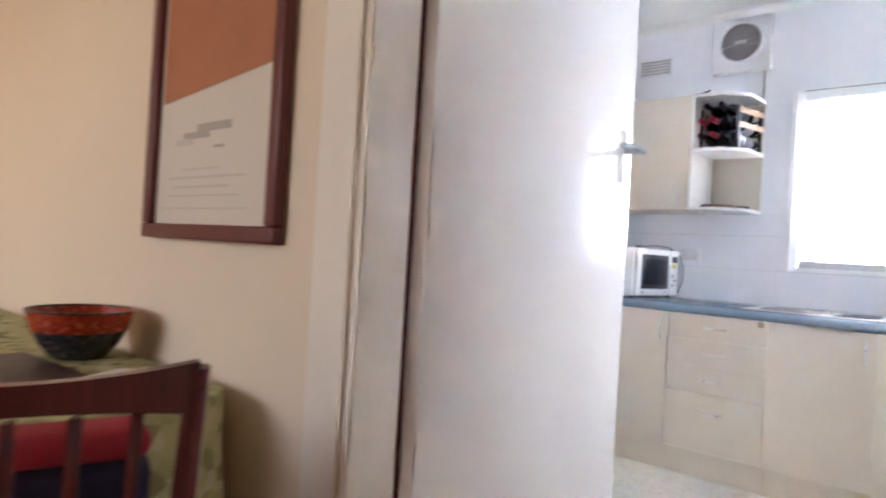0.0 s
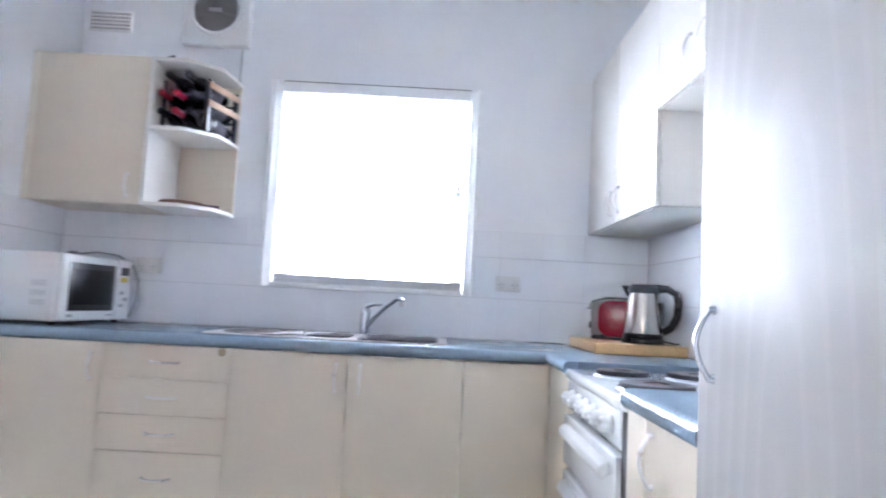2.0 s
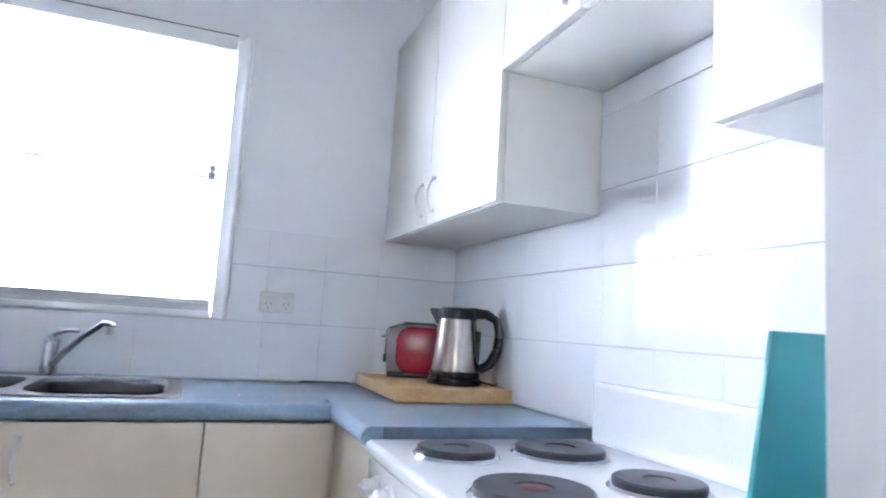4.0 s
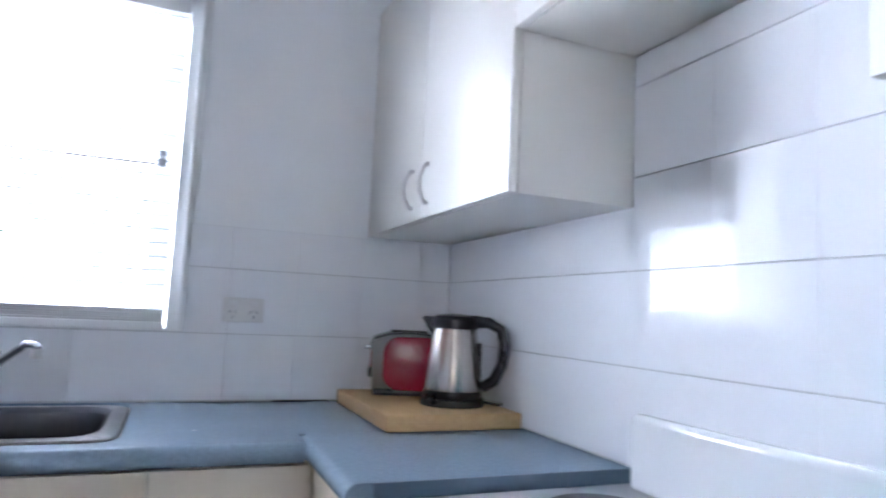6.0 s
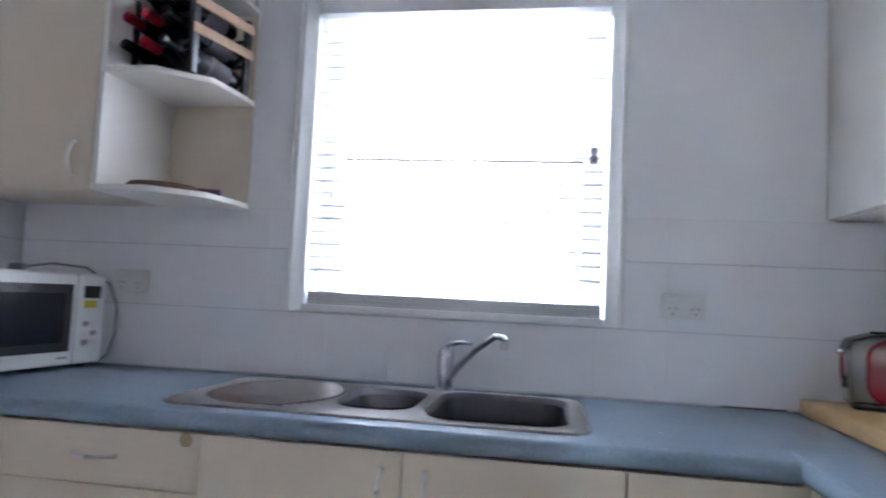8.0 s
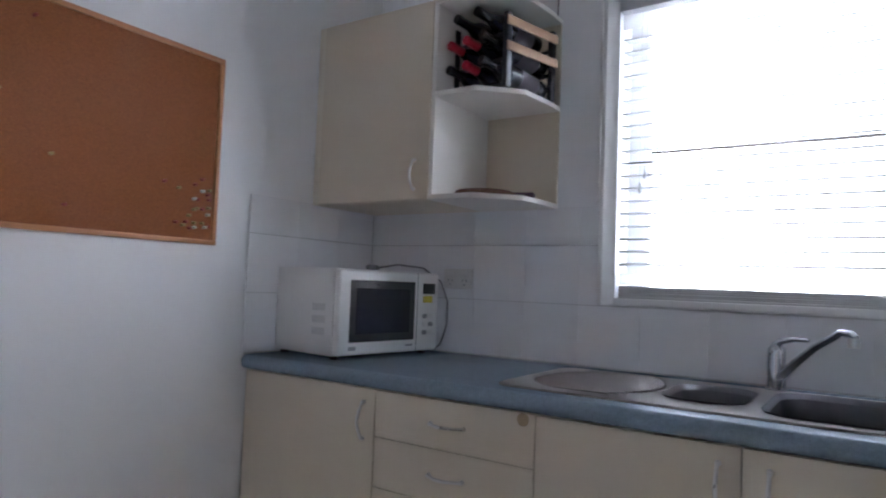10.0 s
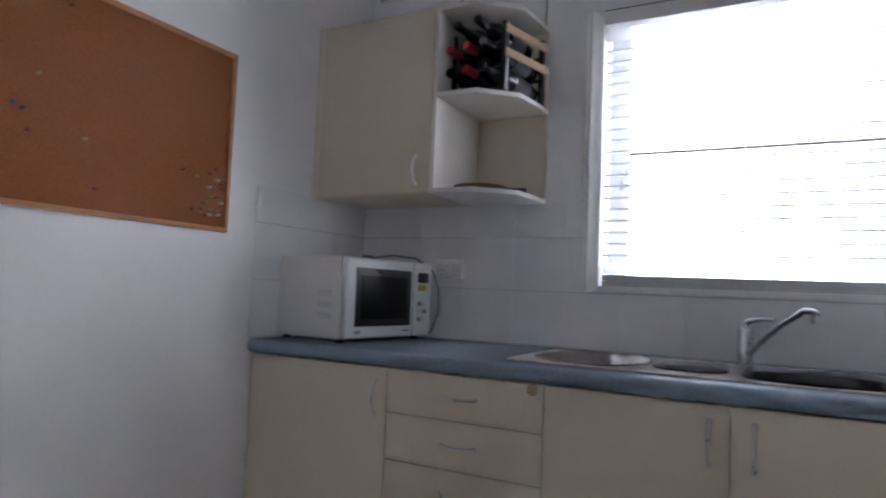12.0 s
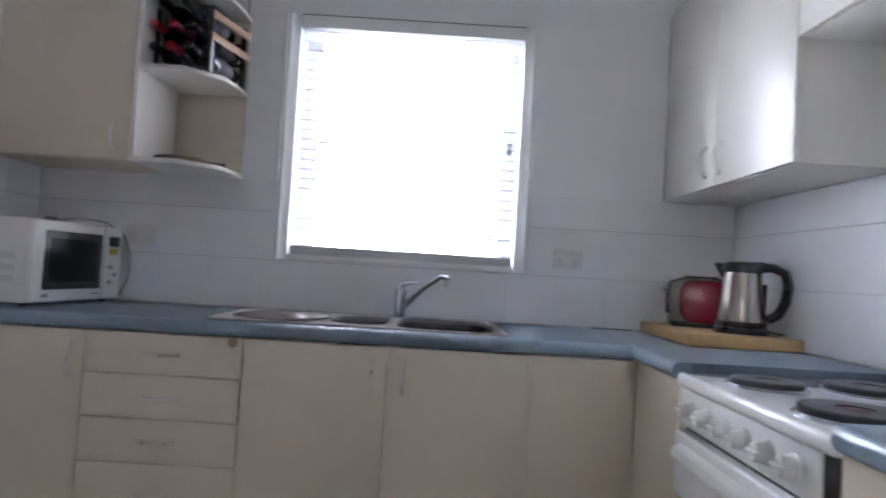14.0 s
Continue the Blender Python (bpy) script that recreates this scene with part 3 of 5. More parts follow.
door = thing("door_1", (1.198, YK + 0.012, 0.0), "plain white gloss door standing open into the kitchen", "door", kind="structure")
HINGE = pose(1.198, YK + 0.012, 0.0, 0, 0, 0.0)
part("door_leaf", turned(box(-0.036, 0.0, 0.012, 0.0, 0.80, 2.04, 0.002), HINGE), M_DOOR, door)
plate = part("lock_plate", turned(box(0.0, 0.735, 1.29, 0.005, 0.775, 1.43, 0.002), HINGE), M_NICKEL, door, "satin metal lock plate")
part("door_handle", turned(join(tube([(0.004, 0.755, 1.375), (0.05, 0.755, 1.375)], 0.009, 14), tube([(0.05, 0.765, 1.375), (0.052, 0.72, 1.375), (0.05, 0.65, 1.373), (0.046, 0.642, 1.373)], [0.009, 0.0095, 0.008, 0.006], 12)), HINGE), M_CHROME, plate, "lever handle in bright chrome")
# thin dark strip added to draw the shade between jamb and leaf
part("hinge_gap_shade", box(DX0 - 0.004, YK + 0.0035, 0.0, DX0 + 0.004, YK + 0.0095, 2.04, 0.001), M_MAHOG, door, "dark strip drawn for the shade in the hinge gap")
for z in (0.25, 1.8):
    part("hinge", turned(tube([(-0.040, -0.004, z), (-0.040, -0.004, z + 0.09)], 0.006, 10), HINGE), M_NICKEL, door)


# ---- cabinets ----
def bow(p, q, out, rise=0.027, r=0.0039):
    """A bowed bar handle from p to q, standing off along out."""
    p, q, out = Vector(p), Vector(q), Vector(out)
    pts = [p, p + out * 0.008]
    for i in range(1, 10):
        s = i / 10
        pts.append(p.lerp(q, s) + out * (0.008 + (rise - 0.008) * math.sin(math.pi * s)))
    pts += [q + out * 0.008, q]
    rs = [r * 1.7, r * 1.25] + [r * (0.9 + 0.25 * math.sin(math.pi * i / 10)) for i in range(1, 10)] + [r * 1.25, r * 1.7]
    return tube(pts, rs, 10)


DF = FRONT + 0.013
TOPC = BENCH - 0.048


def front_panel(unit, name, x0, z0, x1, z1, mat, y=DF, handle=None, thick=0.018):
    d = part(name, box(x0 + 0.0015, y, z0 + 0.0015, x1 - 0.0015, y + thick, z1 - 0.0015, 0.0015), mat, unit)
    if handle:
        part("handle", bow((handle[0], y, handle[1]), (handle[2], y, handle[3]), (0, -1, 0)), M_NICKEL, d, "bowed satin metal handle")
    return d


def base_unit(x0, x1, label, category="cabinet", top=TOPC - 0.002):
    u = thing("base_cabinet", ((x0 + x1) / 2, -0.3, 0), label, category, "kitchen base cabinets")
    part("body", box(x0 + 0.001, DF + 0.02, 0.14, x1 - 0.001, -0.003, top, 0), M_CARC, u)
    part("kickboard", box(x0 + 0.001, DF + 0.05, 0.0, x1 - 0.001, DF + 0.066, 0.139, 0.001), M_CAB, u)
    return u


B0, B1, B2, B3, B4 = XL + 0.012, 0.651, 1.132, 1.573, 2.012
u = base_unit(B0, B1, "cream base cabinet with one door below the microwave")
front_panel(u, "door", B0, 0.14, B1, TOPC + 0.0005, M_CAB, handle=(B1 - 0.04, 0.70, B1 - 0.04, 0.80))
u = base_unit(B1, B2, "cream cabinet with a stack of four drawers", "drawers")
zs = [TOPC + 0.0005, 0.711, 0.577, 0.443, 0.15]
for i in range(4):
    hz = (zs[i] + zs[i + 1]) / 2 + (0.0 if i < 3 else 0.05)
    d = front_panel(u, "drawer", B1, zs[i + 1], B2, zs[i], M_CAB, handle=(0.838, hz, 0.938, hz))
    if i == 0:
        part("rubbed_spot", lathe([(0.0, 0.0012), (0.015, 0.001), (0.016, 0.0)], pose(1.100, DF, 0.822, 90), 20), M_STAIN, d, "round brown rubbed spot")
u = base_unit(B2, B3, "cream sink cabinet with one door", top=0.70)
front_panel(u, "door", B2, 0.14, B3, TOPC + 0.0005, M_CAB, handle=(B3 - 0.043, 0.70, B3 - 0.043, 0.80))
u = base_unit(B3, B4, "cream sink cabinet with one door", top=0.70)
front_panel(u, "door", B3, 0.14, B4, TOPC + 0.0005, M_CAB, handle=(B3 + 0.05, 0.70, B3 + 0.05, 0.80))
u = thing("corner_cabinet", (2.3, -0.3, 0), "cream corner base cabinet with plain blind panels", "cabinet", "kitchen base cabinets")
part("body", box(B4 + 0.001, DF + 0.02, 0.14, XR - 0.003, -0.003, TOPC - 0.002, 0), M_CARC, u)
part("kickboard", box(B4 + 0.001, DF + 0.05, 0.0, BX + 0.06, DF + 0.066, 0.139, 0.001), M_CAB, u)
front_panel(u, "panel", B4, 0.14, BX + 0.018, TOPC + 0.0005, M_CAB)
STOVE0, STOVE1, PAN = -0.965, -1.575, -2.042
part("panel", box(BX + 0.02, STOVE0 + 0.002, 0.14, BX + 0.038, DF - 0.001, TOPC + 0.0005, 0.0015), M_CAB, u)
part("side", box(BX + 0.04, STOVE0 + 0.002, 0.14, XR - 0.003, STOVE0 + 0.018, TOPC - 0.002, 0.001), M_CARC, u)
u = thing("base_cabinet", (2.6, -1.85, 0), "narrow cream base cabinet between stove and pantry", "cabinet", "kitchen base cabinets")
part("body", box(BX + 0.04, PAN + 0.003, 0.14, XR - 0.003, -1.616, TOPC - 0.002, 0), M_CARC, u)
part("kickboard", box(BX + 0.07, PAN + 0.003, 0, BX + 0.086, -1.616, 0.139, 0.001), M_CAB, u)
part("filler", box(BX + 0.02, -1.735, 0.14, BX + 0.038, -1.616, TOPC + 0.0005, 0.0015), M_CAB, u)
d = part("door", box(BX + 0.02, PAN + 0.004, 0.14, BX + 0.038, -1.738, TOPC + 0.0005, 0.0015), M_CAB, u)
part("handle", bow((BX + 0.02, -1.785, 0.715), (BX + 0.02, -1.785, 0.815), (-1, 0, 0)), M_NICKEL, d)


# ---- worktops ----
def edge_profile(y_front, y_back, top, thick=0.046):
    """Section of a post-formed worktop, rolled over at the front."""
    r = thick / 2
    pts = [(y_back, top), (y_front + r, top)]
    pts += [(y_front + r - r * math.sin(radians(a)), top - r + r * math.cos(radians(a))) for a in range(15, 180, 15)]
    pts += [(y_front + r, top - thick), (y_back, top - thick)]
    return pts


top, th = BENCH, 0.046
sx0, sx1, sy0, sy1 = 1.352, 1.918, -0.525, -0.12
work = thing("worktop", (1.4, -0.3, BENCH), "blue-grey speckled laminate worktop with rolled front edge", "worktop")
part("long_run", join(prism(edge_profile(FRONT, sy0, top), "x", XL + 0.002, BX + 0.003), box(XL + 0.002, sy0, top - th, sx0, -0.003, top, 0),
                      box(sx1, sy0, top - th, XR - 0.003, -0.003, top, 0), box(sx0, sy1, top - th, sx1, -0.003, top, 0)), M_BENCH, work)
prof = [(BX + (y - FRONT), z) for y, z in edge_profile(FRONT, FRONT + (XR - 0.003 - BX), top)]
part("return_run", prism(prof, "y", STOVE0 + 0.003, sy0 - 0.001), M_BENCH, work)
part("cut_end", box(BX + 0.05, STOVE0 + 0.0005, BENCH - 0.046, XR - 0.004, STOVE0 + 0.0025, BENCH - 0.0005, 0), M_CUTEDGE, work, "dark blue-grey cut end")
wt = thing("worktop_short", (2.6, -1.85, BENCH), "short blue-grey laminate worktop beside the stove", "worktop")
prof = [(BX + (y - FRONT), z) for y, z in edge_profile(FRONT, FRONT + (XR - 0.003 - BX), BENCH)]
part("top", prism(prof, "y", PAN + 0.004, -1.619), M_BENCH, wt)
part("end_cap", prism([(a, b) for a, b in prof], "y", PAN + 0.0015, PAN + 0.0035), M_EDGE, wt, "dark bare laminate end")


# ---- wall cabinets ----
def wall_cabinet_left():
    x0, x1, xt, yf, z0, z1 = XL + 0.015, 0.611, 0.905, -0.350, 1.398, 2.045
    u = thing("wall_cabinet", (0.36, -0.17, z0), "cream wall cabinet with one closed door", "cabinet", "kitchen wall cabinets")
    part("body", box(x0, yf + 0.02, z0, x1 - 0.001, -0.008, z1, 0.001), M_CAB, u)
    d = part("door", box(x0 + 0.02, yf, z0 + 0.002, x1 - 0.002, yf + 0.018, z1 - 0.002, 0.0015), M_CAB, u)
    part("handle", bow((x1 - 0.055, yf, z0 + 0.035), (x1 - 0.055, yf, z0 + 0.13), (0, -1, 0)), M_NICKEL, d)
    part("scribe", box(x0 - 0.012, yf + 0.004, z0, x0 + 0.018, yf + 0.019, z1, 0.001), M_CARC, u)
    s = thing("corner_shelf", (0.75, -0.15, z0), "open-ended cream corner shelf unit with clipped corners", "shelf")
    part("side", box(x1, yf + 0.002, z0 + 0.017, x1 + 0.016, -0.008, z1 - 0.017, 0.001), M_CABW, s)
    part("back", box(x1 + 0.017, -0.014, z0 + 0.017, xt - 0.004, -0.003, z1 - 0.017, 0.001), M_CAB, s)
    for z in (z0, 1.727, z1 - 0.016):
        poly = [(x1 + 0.0, -0.008), (x1 + 0.0, yf), (0.775, yf), (xt - 0.015, yf + 0.11), (xt, -0.10), (xt, -0.008)]
        part("shelf_board", prism(poly, "z", z, z + 0.016, 0.0012, 1), M_CABW, s)
    return s


wall_cabinet_left()
CX, CZ0, CZ1, CS = 2.60, 1.408, 2.165, -0.960


def wall_unit_right(y0, y1, z0, label, splits, handles):
    u = thing("wall_cabinet", ((CX + XR) / 2, (y0 + y1) / 2, z0), label, "cabinet", "kitchen wall cabinets")
    part("body", box(CX + 0.02, y1 + 0.001, z0, XR - 0.008, y0 - 0.001, CZ1, 0.001), M_CABW, u)
    ys = [y0] + splits + [y1]
    for a, b, hy in zip(ys, ys[1:], handles):
        d = part("door", box(CX, b + 0.0015, z0 + 0.002, CX + 0.018, a - 0.0015, CZ1 - 0.002, 0.0015), M_CABW, u)
        part("handle", bow((CX, hy, z0 + 0.04), (CX, hy, z0 + 0.14), (-1, 0, 0)), M_NICKEL, d)
    return u


wall_unit_right(-0.002, CS, CZ0, "white wall cabinet with two closed doors", [-0.47], [-0.415, -0.525])
wall_unit_right(CS, -1.648, 1.730, "short white wall cabinet above the stove", [-1.304], [-1.25, -1.358])
wall_unit_right(-1.648, PAN, 1.403, "narrow white wall cabinet beside the pantry", [], [-2.00])

pantry = thing("pantry_cupboard", (2.6, -2.6, 0), "tall white pantry cupboard with embossed wood grain doors", "cupboard")
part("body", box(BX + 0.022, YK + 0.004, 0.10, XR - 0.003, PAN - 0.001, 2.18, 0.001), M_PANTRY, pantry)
part("kickboard", box(BX + 0.07, YK + 0.004, 0, BX + 0.086, PAN - 0.003, 0.099, 0.001), M_CABW, pantry)
for a, b, hy in ((PAN - 0.001, -2.60, -2.084), (-2.60, YK + 0.06, -2.72)):
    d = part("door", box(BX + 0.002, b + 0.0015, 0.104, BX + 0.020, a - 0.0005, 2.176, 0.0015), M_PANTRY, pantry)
    part("handle", bow((BX + 0.002, hy - 0.016, 0.960), (BX + 0.002, hy - 0.016, 1.062), (-1, 0, 0), 0.028, 0.0042), M_CHROME, d, "bowed bright metal handle")

# ---- stove ----
stove = thing("stove", (2.6, (STOVE0 + STOVE1) / 2, 0), "white upright electric stove with four solid hotplates", "stove")
SX0, SX1, S0, S1 = BX + 0.012, XR - 0.012, STOVE0 - 0.006, STOVE1 + 0.006
part("body", box(SX0 + 0.03, S1 + 0.004, 0.06, SX1, S0 - 0.004, HOB - 0.03, 0.004), M_ENAMEL, stove)
part("side_strip", box(SX0 + 0.012, S1 - 0.036, 0.06, SX0 + 0.05, S1 + 0.003, HOB - 0.035, 0), M_BLACK, stove, "black gap strip")
S2 = -1.614
hob = part("hob", box(SX0 - 0.006, S2, HOB - 0.034, SX1, S0, HOB, 0.014, 4), M_ENAMEL, stove)
part("upstand", box(SX1 - 0.036, S2, HOB - 0.005, SX1 - 0.003, S0 - 0.035, 1.000, 0.014, 5), M_ENAMEL, stove)
for x, y, r, dot in ((2.450, -1.165, 0.075, 0), (2.672, -1.172, 0.09, 0), (2.447, -1.472, 0.09, 1), (2.688, -1.450, 0.075, 0)):
    at = pose(x, y, HOB - 0.001)
    ring = part("trim_ring", lathe([(r + 0.008, 0), (r + 0.009, 0.004), (r + 0.004, 0.009), (r - 0.002, 0.010), (r - 0.002, 0.002)], at, 40, False), M_CHROME, hob, "chrome trim ring")
    part("hotplate", lathe([(r, 0.003), (r, 0.018), (r - 0.004, 0.021), (r * 0.35, 0.021), (r * 0.33, 0.0185), (0, 0.0185)], at, 40), M_IRON, hob, "solid cast iron hotplate")
    if dot:
        part("centre_mark", lathe([(r * 0.26, 0.0186), (r * 0.24, 0.0198), (0, 0.0200)], at, 24), M_REDDOT, hob, "faded red centre mark")
part("control_panel", prism([(SX0 + 0.034, HOB - 0.036), (SX0 + 0.004, HOB - 0.036), (SX0 + 0.010, 0.735), (SX0 + 0.034, 0.735)], "y", S1 + 0.004, S0 - 0.004, 0.003), M_ENAMEL, stove)
for i in range(6):
    y = S0 - 0.085 - i * 0.088
    k = part("knob", turned(join(lathe([(0.024, 0), (0.023, 0.008), (0.019, 0.012), (0.0175, 0.030), (0.014, 0.033), (0, 0.033)], None, 24), box(-0.004, -0.019, 0.012, 0.004, 0.019, 0.037, 0.002)), pose(SX0 + 0.007, y, 0.782, 0, -90, 0)), M_PLASTIC, stove, "white control knob")
part("shadow_gap", box(SX0 + 0.024, S1 + 0.005, 0.700, SX0 + 0.036, S0 - 0.005, 0.738, 0), M_BLACK, stove)
od = part("oven_door", box(SX0 - 0.004, S1 + 0.004, 0.568, SX0 + 0.032, S0 - 0.004, 0.722, 0.006, 3), M_ENAMEL, stove, "white enamel door")
part("handle", prism([(SX0 - 0.004, 0.700), (SX0 - 0.026, 0.690), (SX0 - 0.031, 0.672), (SX0 - 0.025, 0.660), (SX0 - 0.004, 0.668)], "y", S1 + 0.05, S0 - 0.05, 0.005, 3), M_PLASTIC, od, "long white moulded handle")
dd = part("lower_door", box(SX0 - 0.004, S1 + 0.004, 0.10, SX0 + 0.032, S0 - 0.004, 0.552, 0.006, 3), M_ENAMEL, stove, "white enamel oven door")
part("handle", prism([(SX0 - 0.004, 0.530), (SX0 - 0.026, 0.520), (SX0 - 0.031, 0.502), (SX0 - 0.025, 0.490), (SX0 - 0.004, 0.498)], "y", S1 + 0.05, S0 - 0.05, 0.005, 3), M_PLASTIC, dd)
for x in (SX0 + 0.06, SX1 - 0.05):
    for y in (S1 + 0.05, S0 - 0.05):
        part("foot", lathe([(0.018, 0), (0.018, 0.062)], pose(x, y, 0), 12), M_BLACK, stove)

# teal board on the short worktop
tb = thing("chopping_board", (2.84, -1.67, BENCH), "teal plastic chopping board standing beside the stove", "chopping board")
part("board", turned(box(0.0, -0.005, 0.0, 0.17, 0.005, 0.24, 0.003), pose(2.645, -1.668, BENCH + 0.0005, 0, 0, -4) @ Matrix(((1, 0, 0.16, 0), (0, 1, 0, 0), (0, 0, 1, 0), (0, 0, 0, 1)))), M_TEAL, tb)

# ---- sink and tap ----
def sink():
    s = thing("sink", (1.45, -0.33, BENCH), "stainless steel inset sink with two bowls and ribbed drainer", "sink")
    x0, x1, y0, y1, t = 0.985, 1.945, -0.555, -0.085, BENCH + 0.0045
    bm = bmesh.new()
    bowls = [(1.362, -0.455, 1.548, -0.170, 0.07, 0.10), (1.588, -0.515, 1.908, -0.130, 0.075, 0.16)]
    # flange: an outer outline, holes bridged by a fill
    def loop(pts, z):
        vs = [bm.verts.new((x, y, z)) for x, y in pts]
        return vs, [bm.edges.new((vs[i], vs[(i + 1) % len(vs)])) for i in range(len(vs))]
    outer = rounded(x0, y0, x1, y1, 0.06, 7)
    ov, oe = loop(outer, t)
    edges = list(oe)
    holes = []
    for a, b, c, d, r, depth in bowls:
        hv, he = loop(rounded(a, b, c, d, r, 6), t)
        edges += he
        holes.append((hv, (a, b, c, d, r, depth)))
    bmesh.ops.triangle_fill(bm, edges=edges, use_beauty=True)
    # rolled rim down to the bench
    lo = [bm.verts.new((v.co.x + (0.004 if v.co.x > 1.45 else -0.004), v.co.y + (0.004 if v.co.y > -0.32 else -0.004), BENCH + 0.0006)) for v in ov]
    for i in range(len(ov)):
        j = (i + 1) % len(ov)
        bm.faces.new((ov[i], ov[j], lo[j], lo[i]))
    bmesh.ops.recalc_face_normals(bm, faces=bm.faces)
    flange = part("flange", bm, M_STEEL, s)
    # near-black ring drawn as the shadow gap round the flange
    rim_shade = bmesh.new()
    rings = [[rim_shade.verts.new((x, y, z)) for x, y in rounded(x0 - o, y0 - o, x1 + o, y1 + o, 0.06 + o * 0.6, 7)] for o, z in ((0.0065, BENCH + 0.0003), (0.0065, BENCH + 0.0010), (-0.002, BENCH + 0.0010))]
    for lower, upper in zip(rings, rings[1:]):
        for k in range(len(lower)):
            rim_shade.faces.new((lower[k], lower[(k + 1) % len(lower)], upper[(k + 1) % len(lower)], upper[k]))
    bmesh.ops.recalc_face_normals(rim_shade, faces=rim_shade.faces)
    part("rim_shade", rim_shade, M_GAP, s, "thin dark line drawn for the shadow under the rim")
    for (a, b, c, d, r, depth) in bowls:
        b2, prev = bmesh.new(), None
        for k, (inset, dz, rr) in enumerate(((-0.004, 0.0035, r + 0.004), (0.0, 0.0005, r), (0.006, -0.010, r), (0.016, -depth + 0.03, r * 0.95), (0.026, -depth + 0.008, r * 0.9), (0.05, -depth, r * 0.7))):
            ring = [b2.verts.new((x, y, t + dz)) for x, y in rounded(a + inset, b + inset, c - inset, d - inset, min(rr, (c - a) / 2 - inset - 0.002), 6)]
            if prev:
                for i in range(len(ring)):
                    j = (i + 1) % len(ring)
                    b2.faces.new((prev[i], prev[j], ring[j], ring[i]))
            prev = ring
        b2.faces.new(prev)
        bmesh.ops.recalc_face_normals(b2, faces=b2.faces)
        for f in b2.faces:
            if f.normal.z < -0.3:
                f.normal_flip()
        bowl = part("bowl", b2, M_BOWLSHADE, s, "deep stainless bowl")
        part("waste", lathe([(0.036, 0.0), (0.034, 0.003), (0.022, 0.0035), (0.018, 0.001), (0, 0.001)], pose((a + c) / 2, (b + d) / 2, t - depth + 0.0005), 24), M_CHROME, bowl)
    # ribbed drainer
    for i in range(19):
        k = (i - 9) / 9
        y = -0.320 + k * 0.185
        xe = 1.338 - 0.075 * k * k
        xs = 1.02 + 0.09 * abs(k) ** 3
        part("rib", tube([(xs, y, t - 0.002), (xs + 0.02, y, t + 0.0010), (xe - 0.006, y, t + 0.0030), (xe + 0.001, y, t + 0.0030), (xe + 0.005, y, t - 0.002)], [0.003, 0.0036, 0.0040, 0.0054, 0.003], 8), M_RIB, flange)
    return s


sink()
tap = thing("tap", (1.572, -0.085, BENCH), "chrome single-lever kitchen mixer tap", "tap")
tz = BENCH + 0.004
part("body", lathe([(0.028, 0), (0.028, 0.004), (0.0225, 0.008), (0.022, 0.095), (0.020, 0.108), (0.012, 0.118), (0, 0.120)], pose(1.572, -0.085, tz), 28), M_CHROME, tap)
part("spout", tube([(1.577, -0.093, tz + 0.03), (1.617, -0.135, tz + 0.075), (1.667, -0.185, tz + 0.125), (1.712, -0.230, tz + 0.158), (1.722, -0.242, tz + 0.167), (1.745, -0.263, tz + 0.165), (1.752, -0.270, tz + 0.157)], [0.0125, 0.0105, 0.009, 0.0085, 0.0085, 0.0085, 0.0085], 16), M_CHROME, tap)
part("aerator", lathe([(0.0115, 0), (0.0125, 0.002), (0.0125, 0.022), (0, 0.022)], pose(1.748, -0.266, tz + 0.135), 18), M_NICKEL, tap)
part("lever", join(tube([(1.570, -0.085, tz + 0.115), (1.582, -0.090, tz + 0.128), (1.617, -0.115, tz + 0.137), (1.649, -0.138, tz + 0.137)], [0.011, 0.009, 0.006, 0.0045], 12)), M_CHROME, tap)

# ---- microwave ----
mw = thing("microwave", (0.27, -0.27, BENCH), "white microwave oven with a dark door window", "microwave")
MA = pose(0.150, -0.034, BENCH, 0, 0, -7)
MW, MD, MH = 0.462, 0.336, 0.286


def mbox(x0, y0, z0, x1, y1, z1, bev=0.002, seg=2):
    return turned(box(x0, y0, z0, x1, y1, z1, bev, seg), MA)


part("case", mbox(0, -MW, 0.012, MD - 0.028, 0, MH, 0.004), M_PLASTIC, mw)
face = part("front", mbox(MD - 0.028, -MW, 0.014, MD, 0, MH - 0.002, 0.010, 4), M_PLASTIC, mw)
part("door_window", mbox(MD - 0.004, -MW + 0.045, 0.055, MD + 0.0015, -0.125, MH - 0.035, 0.001), M_BLACK, face, "black door window surround")
part("glass", mbox(MD + 0.0005, -MW + 0.07, 0.08, MD + 0.0025, -0.15, MH - 0.06, 0.0008), M_GLASSDARK, face, "dark mesh glass")
part("door_gap", mbox(MD - 0.002, -0.113, 0.016, MD + 0.0006, -0.110, MH - 0.004, 0), M_SHADOWGREY, face)
part("display", mbox(MD - 0.002, -0.085, MH - 0.075, MD + 0.001, -0.022, MH - 0.038, 0.0006), M_BLACK, face, "dark display")
part("sticker", mbox(MD - 0.002, -0.082, MH - 0.105, MD + 0.001, -0.034, MH - 0.082, 0.0004), M_YELLOW, face, "yellow sticker")
for i in range(3):
    for j in range(2):
        part("button", mbox(MD - 0.002, -0.082 + 0.03 * j, MH - 0.160 - 0.028 * i, MD + 0.0012, -0.060 + 0.03 * j, MH - 0.145 - 0.028 * i, 0.0006), M_OLDWHITE if (i + j) % 2 else M_GREYMARK, face)
part("brand_mark", mbox(MD - 0.001, -MW + 0.045, 0.030, MD + 0.0008, -MW + 0.075, 0.042, 0), M_GREYMARK, face)
